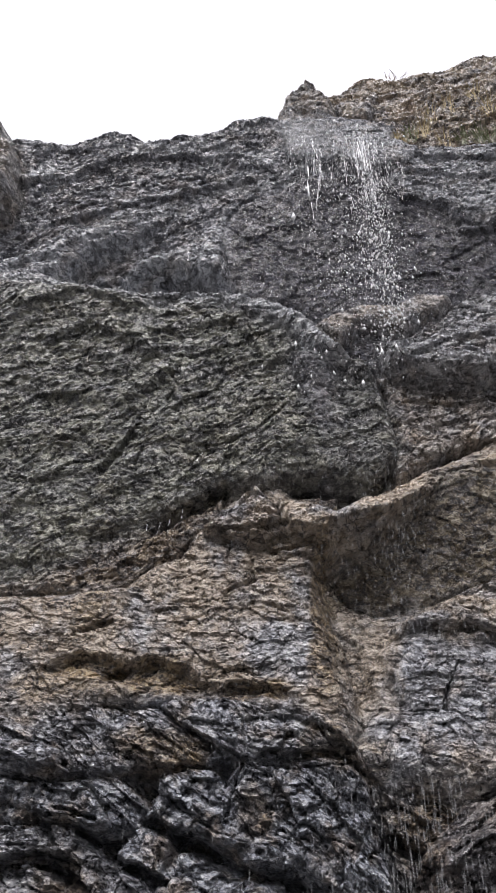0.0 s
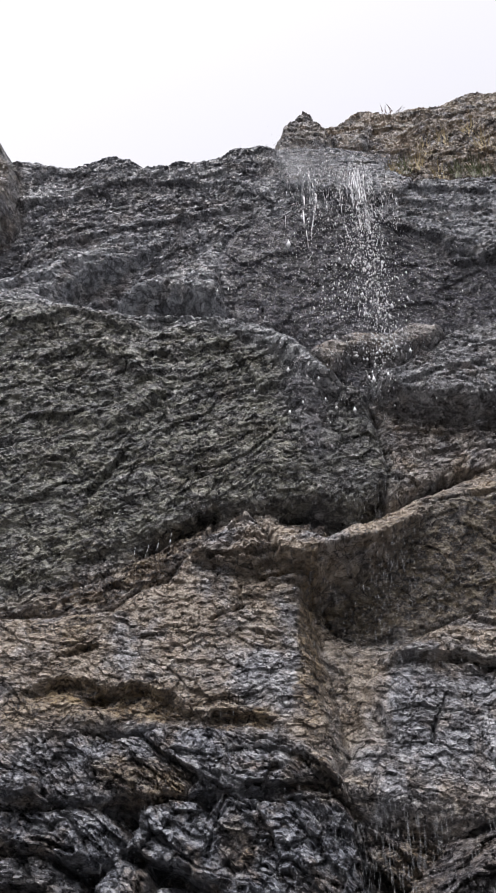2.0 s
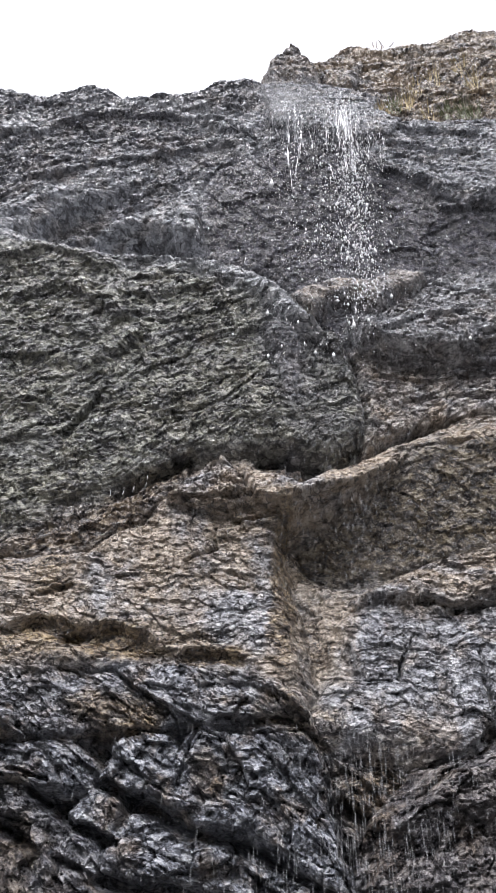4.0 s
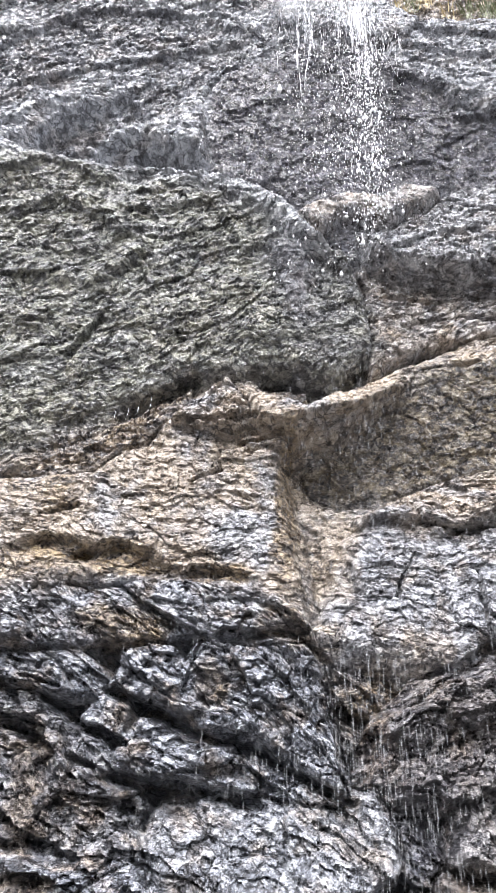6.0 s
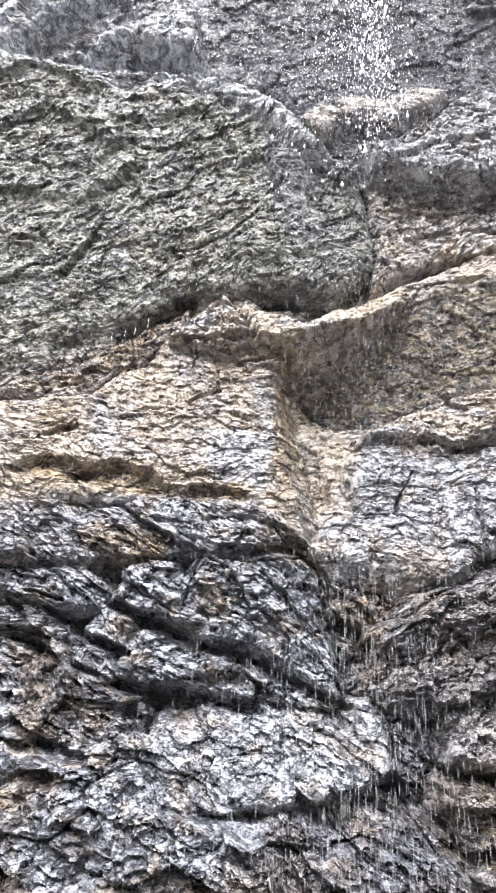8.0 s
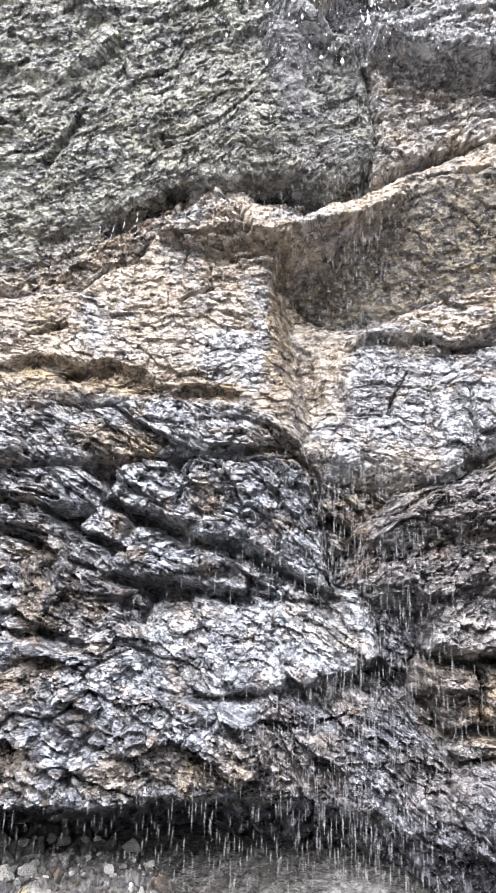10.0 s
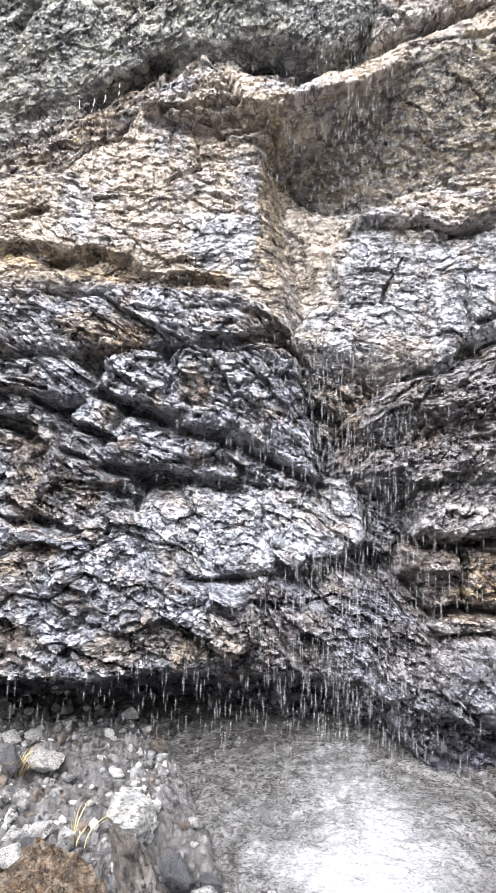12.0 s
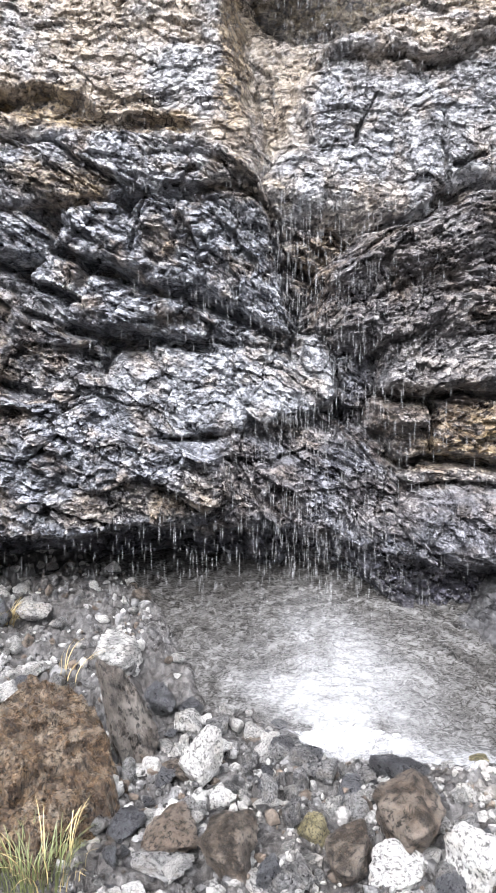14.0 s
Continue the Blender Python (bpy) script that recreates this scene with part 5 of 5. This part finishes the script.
for material, label, n in ((STONE_GREY, "fine grey gravel between the larger stones", 2200), (STONE_BROWN, "fine brown gravel between the larger stones", 700), (STONE_PALE, "scattered pale chips in the gravel", 1600)):
    field = gr.random(n) < 0.6
    x = np.where(field, gr.uniform(-0.7, 1.15, n), gr.uniform(-2.2, -0.55, n))
    y = np.where(field, gr.uniform(1.6, 2.82, n), gr.uniform(2.8, 5.2, n))
    r = gr.gamma(2.0, 0.006, n) + 0.004
    z = np.array([ground_at(a, b) for a, b in zip(x, y)])
    shape = ball[None] * gr.uniform(0.65, 1.25, (n, len(ball), 1)) * (r[:, None] * gr.uniform(0.6, 1.2, (n, 3)))[:, None, :]
    verts = shape + np.stack([x, y, z + r * 0.2], -1)[:, None, :]
    tagged(mesh_from("gravel", verts.reshape(-1, 3), (tri[None] + len(ball) * np.arange(n)[:, None, None]).reshape(-1, 3), material, flat=True), label, "gravel", kind="stuff")

# brown earthy rock in the corner of the stream bed
ex, ey = np.meshgrid(np.linspace(-1.9, -0.35, 240), np.linspace(1.85, 3.35, 230))
d = outline_distance(ex + 0.05 * fbm(ex * 5, ey * 5, 4, 501), ey + 0.05 * fbm(ex * 5, ey * 5, 4, 502), [(-1.9, 3.12), (-1.2, 3.14), (-0.80, 3.08), (-0.64, 2.85), (-0.50, 2.50), (-0.50, 2.25), (-0.66, 2.02), (-1.9, 2.0)])
chips, joint = plates(ex * 6 + ey, ey * 6 - ex, 505)
grit, _ = plates(ex * 19, ey * 23, 506)
ez = -0.12 + 0.30 * smooth(0.5 - d / 0.11) + 0.055 * chips + 0.018 * grit + 0.05 * fbm(ex * 4, ey * 4, 5, 507) + 0.05 * (1 - 2 * np.abs(fbm(ex * 9, ey * 9, 4, 508)))
EARTH = stone_stuff("earth_brown_rock", (0.045, 0.026, 0.014), (0.26, 0.175, 0.105), (0.44, 0.37, 0.29), 0.14, 9.0)
mound = mesh_from("earthy_rock", np.stack([ex, ey, ez], -1).reshape(-1, 3), grid_quads(240, 230), EARTH, None, None, True)
tagged(mound, "flat-topped brown earth-stained rock beside the stream", "rock")
post = new("upright_stone", stone_mesh("upright_stone", 77, 0.9, stone_stuff("speckled_gneiss", (0.035, 0.030, 0.026), (0.20, 0.175, 0.155), (0.44, 0.41, 0.38), 0.2), 5, 0.33))
post.matrix_world = pose(-0.52, 2.80, 0.20, 8, -20, 20) @ Matrix.Diagonal((0.175, 0.14, 0.34, 1))
tagged(post, "upright leaning speckled stone wedged beside the wet slab", "stone")

# ---------------------------------------------------------------- grass


def tuft(x, y, z, count, length, spread, material, seed, label, lean=(0, 0), width=0.004, name="grass_tuft", category="grass"):
    rng = random.Random(seed)
    verts, quads = [], []
    for _ in range(count):
        a, r = rng.uniform(0, 6.283), spread * math.sqrt(rng.random())
        bx, by = r * math.cos(a), r * math.sin(a)
        a += rng.uniform(-0.8, 0.8)
        tall, out = length * rng.uniform(0.45, 1.0), rng.uniform(0.15, 0.75)
        ux, uy = math.cos(a), math.sin(a)
        n = len(verts)
        for k in range(6):
            t = k / 5
            h = tall * (t - 0.45 * out * t ** 3)
            d = tall * out * t ** 1.8
            cx, cy = bx + ux * d + lean[0] * tall * t * t, by + uy * d + lean[1] * tall * t * t
            w = width * (1 - t) ** 0.6 * 0.5 + 0.0004
            verts += [(cx - uy * w, cy + ux * w, h), (cx + uy * w, cy - ux * w, h)]
            if k:
                j = n + 2 * k
                quads.append((j - 2, j - 1, j + 1, j))
    ob = mesh_from(name, np.array(verts), np.array(quads), material)
    ob.location = (x, y, z)
    return tagged(ob, label, category)


tuft(-0.68, 1.97, 0.10, 150, 0.17, 0.12, GRASS, 1, "green grass tuft with dry tips beside the rubble")
tuft(-0.64, 2.0, 0.10, 30, 0.22, 0.12, STRAW, 2, "dry straw stems in a grass tuft")
tuft(-1.37, 3.67, ground_at(-1.37, 3.67), 60, 0.22, 0.05, STRAW, 3, "drooping yellow straw tuft on the gravel", lean=(0.4, -0.5))
tuft(-0.90, 3.18, ground_at(-0.90, 3.18), 8, 0.30, 0.06, STRAW, 4, "loose dry straw lying across the stones", lean=(0.6, -0.3), width=0.006)
for k, (x, y, z, n, tall, mat) in enumerate(((1.27, 4.42, 10.66, 70, 0.16, STRAW), (1.44, 4.42, 10.80, 60, 0.18, GRASS), (1.61, 4.42, 10.88, 60, 0.2, STRAW), (1.88, 4.42, 10.62, 40, 0.14, STRAW), (2.11, 4.42, 10.62, 90, 0.17, GRASS), (2.34, 4.42, 10.66, 90, 0.18, GRASS), (2.47, 4.42, 10.54, 60, 0.16, GRASS), (2.06, 4.42, 11.52, 30, 0.2, STRAW), (2.48, 4.42, 11.83, 30, 0.24, STRAW), (2.61, 4.42, 11.44, 34, 0.24, STRAW), (1.78, 4.42, 11.30, 26, 0.18, STRAW))):
    tuft(x, y, z, n, tall, 0.10, mat, 20 + k, "yellowing grass clump on the rocky shoulder" if mat == STRAW else "green grass clump on the rocky shoulder", lean=(-0.2, -0.5), width=0.009)
tuft(1.59, 4.85, 13.48, 18, 0.3, 0.12, TWIG, 40, "bare twiggy shrub on the skyline", width=0.012, name="shrub", category="shrub")
tuft(1.45, 4.85, 13.51, 10, 0.22, 0.08, TWIG, 41, "bare twiggy shrub on the skyline", width=0.012, name="shrub", category="shrub")

# ---------------------------------------------------------------- water


def drops(name, places, sizes, stretch, label, material=WATER):
    """Many small drops, each a stretched eight-sided bead."""
    ball = np.array([(1, 0, 0), (0, 1, 0), (-1, 0, 0), (0, -1, 0), (0, 0, 1), (0, 0, -1)], float)
    tri = np.array([(0, 1, 4), (1, 2, 4), (2, 3, 4), (3, 0, 4), (1, 0, 5), (2, 1, 5), (3, 2, 5), (0, 3, 5)])
    n = len(places)
    scale = np.stack([sizes, sizes, sizes * stretch], -1)
    verts = places[:, None, :] + ball[None] * scale[:, None, :]
    faces = tri[None] + 6 * np.arange(n)[:, None, None]
    ob = mesh_from(name, verts.reshape(-1, 3), faces.reshape(-1, 3), material)
    return tagged(ob, label, "water", kind="stuff")


g = np.random.default_rng(7)


def curtain(n, x, spread, y, deep, top, low, drift=0.0):
    z = g.uniform(low, top, n)
    return np.stack([x + spread * g.normal(0, 1, n) + drift * (top - z), y + deep * g.normal(0, 1, n), z], -1)


upper = np.concatenate([curtain(800, 0.42, 0.24, 3.45, 0.06, 9.2, 6.4), curtain(1100, 0.60, 0.07, 3.45, 0.04, 9.2, 5.9), curtain(500, 0.50, 0.10, 3.45, 0.04, 8.6, 5.6), curtain(130, 0.0, 0.07, 3.45, 0.04, 9.2, 6.8), curtain(420, 0.2, 0.55, 3.4, 0.1, 9.2, 5.2)])
drops("falling_drops", upper, 0.0026 + 0.0021 * g.gamma(1.1, 1.0, len(upper)), g.uniform(1.2, 3.6, len(upper)), "bright water drops falling from the cliff lip")
fine = np.concatenate([curtain(1500, 0.45, 0.22, 3.5, 0.08, 9.2, 6.0), curtain(900, 0.2, 0.5, 3.45, 0.1, 9.2, 5.4)])
drops("falling_drops", fine, g.uniform(0.0015, 0.0035, len(fine)), g.uniform(1.5, 4.0, len(fine)), "fine water drops falling from the cliff lip")
middle = np.concatenate([curtain(1200, 0.38, 0.14, 3.35, 0.10, 6.6, 3.0), curtain(1600, 0.25, 0.55, 3.2, 0.15, 6.5, 2.0)])
drops("falling_drops", middle, g.uniform(0.0018, 0.0042, len(middle)), g.uniform(4, 9, len(middle)), "scattered water drops falling past the overhang", STREAK)
lower = np.concatenate([curtain(1000, 0.33, 0.17, 3.05, 0.15, 2.6, 0.15), curtain(1000, 0.25, 0.48, 3.1, 0.2, 2.2, 0.2), curtain(220, -0.6, 0.6, 3.5, 0.1, 0.95, 0.45)])
drops("falling_drops", lower, g.uniform(0.0016, 0.0042, len(lower)), g.uniform(7, 14, len(lower)), "long streaking drops falling onto wet bedrock", STREAK)


def strand(name, line, radius, parent, seed):
    """A thin uneven thread of water along a line of points."""
    pts = np.array(line, float)
    s = np.linspace(0, len(pts) - 1, 14 * (len(pts) - 1) + 1)
    path = np.stack([np.interp(s, np.arange(len(pts)), pts[:, k]) for k in range(3)], -1)
    path[:, 0] += 0.008 * fbm(s * 1.7, s * 0 + seed, 3, 5)
    r = radius * np.clip(0.35 + 2.0 * fbm(s * 3.7, s * 0 + seed, 3, 9), 0.02, 1.6) * np.minimum(1, 0.25 + (s[-1] - s) * 1.5)
    a = np.arange(6) * 2 * math.pi / 6
    ring = np.stack([np.cos(a), np.sin(a), 0 * a], -1)
    verts = (path[:, None] + ring[None] * r[:, None, None]).reshape(-1, 3)
    i = np.arange(len(s) - 1)[:, None] * 6
    k = np.arange(6)[None]
    quads = np.stack([i + k, i + (k + 1) % 6, i + 6 + (k + 1) % 6, i + 6 + k], -1).reshape(-1, 4)
    return mesh_from(name, verts, quads, WATER, parent)


fall = tagged(new("waterfall"), "thin white waterfall breaking over the cliff lip", "waterfall")
fall.location = (0.4, 3.6, 9.2)
for k in range(85):
    x = (g.normal(0.58, 0.09) if k % 4 else g.normal(0.02, 0.10)) if k < 40 else g.uniform(-0.3, 1.0)
    long = g.uniform(0.2, 1.5) ** 1.3 if k < 40 else g.uniform(0.15, 0.9)
    o = x - 0.4
    drop = g.uniform(-0.15, 0.25) if k < 40 else g.uniform(-0.1, 0.6)
    strand("stream", [(o, 0.30, 0.15 - drop), (o, 0.02, 0.08 - drop), (o + g.normal(0, 0.01), -0.08, -0.12 - drop), (o + g.normal(0, 0.025), -0.13, -0.12 - drop - 0.5 * long), (o + g.normal(0, 0.03), -0.15, -0.12 - drop - long)], g.uniform(0.003, 0.009) if k < 40 else g.uniform(0.0015, 0.0035), fall, k)
drips = tagged(new("drips"), "thin water threads dripping from the overhanging slab", "water")
for k, (x, y, z, long) in enumerate(((-1.22, 3.58, 7.22, 0.3), (-0.88, 3.58, 7.25, 0.35), (-1.36, 4.28, 4.70, 0.16), (-1.28, 4.28, 4.74, 0.14), (-1.18, 4.28, 4.78, 0.12), (-1.46, 4.28, 4.64, 0.12))):
    strand("drip", [(x, y, z), (x + 0.01, y - 0.005, z - long * 0.5), (x - 0.01, y, z - long)], 0.0025, drips, 60 + k)

# froth where the fall strikes the rubble
fx, fy = np.meshgrid(np.linspace(-0.4, 1.4, 230), np.linspace(2.35, 3.35, 150))
mound_of = np.exp(-(((fx - 0.45) / 0.30) ** 2 + ((fy - 2.93) / 0.13) ** 2)) + 0.6 * np.exp(-(((fx - 1.05) / 0.26) ** 2 + ((fy - 2.68) / 0.13) ** 2)) + 0.5 * np.exp(-(((fx - 0.02) / 0.14) ** 2 + ((fy - 3.05) / 0.08) ** 2))
lumps = np.abs(fbm(fx * 9, fy * 9, 5, 301)) + 0.4 * fbm(fx * 30, fy * 30, 3, 305)
fz = 0.004 + 0.10 * mound_of * (0.6 + 0.9 * lumps)
tagged(mesh_from("froth", np.stack([fx, fy, fz], -1).reshape(-1, 3), grid_quads(230, 150), FROTH, None, {"cover": np.clip(2.2 * mound_of * (0.5 + lumps) - 0.25, 0, 1).ravel()}), "white churning froth where the water lands", "water", kind="stuff")
n = 30000
up = np.abs(g.normal(0, 1, n))
spray = np.stack([0.42 + (0.20 + 0.10 * up) * g.normal(0, 1, n), 3.0 + 0.20 * g.normal(0, 1, n), 0.03 + 0.26 * up ** 1.3], -1)
drops("spray", spray, g.uniform(0.0005, 0.0016, n), np.ones(n), "fine white spray over the froth", MIST)
n = 9000
mist = np.stack([-0.03 + 0.22 * g.normal(0, 1, n), 3.6 + 0.1 * g.normal(0, 1, n), 9.44 + 0.20 * g.normal(0, 1, n)], -1)
drops("spray", mist, g.uniform(0.0015, 0.0045, n), np.ones(n), "fine spray blowing off the cliff lip", MIST)
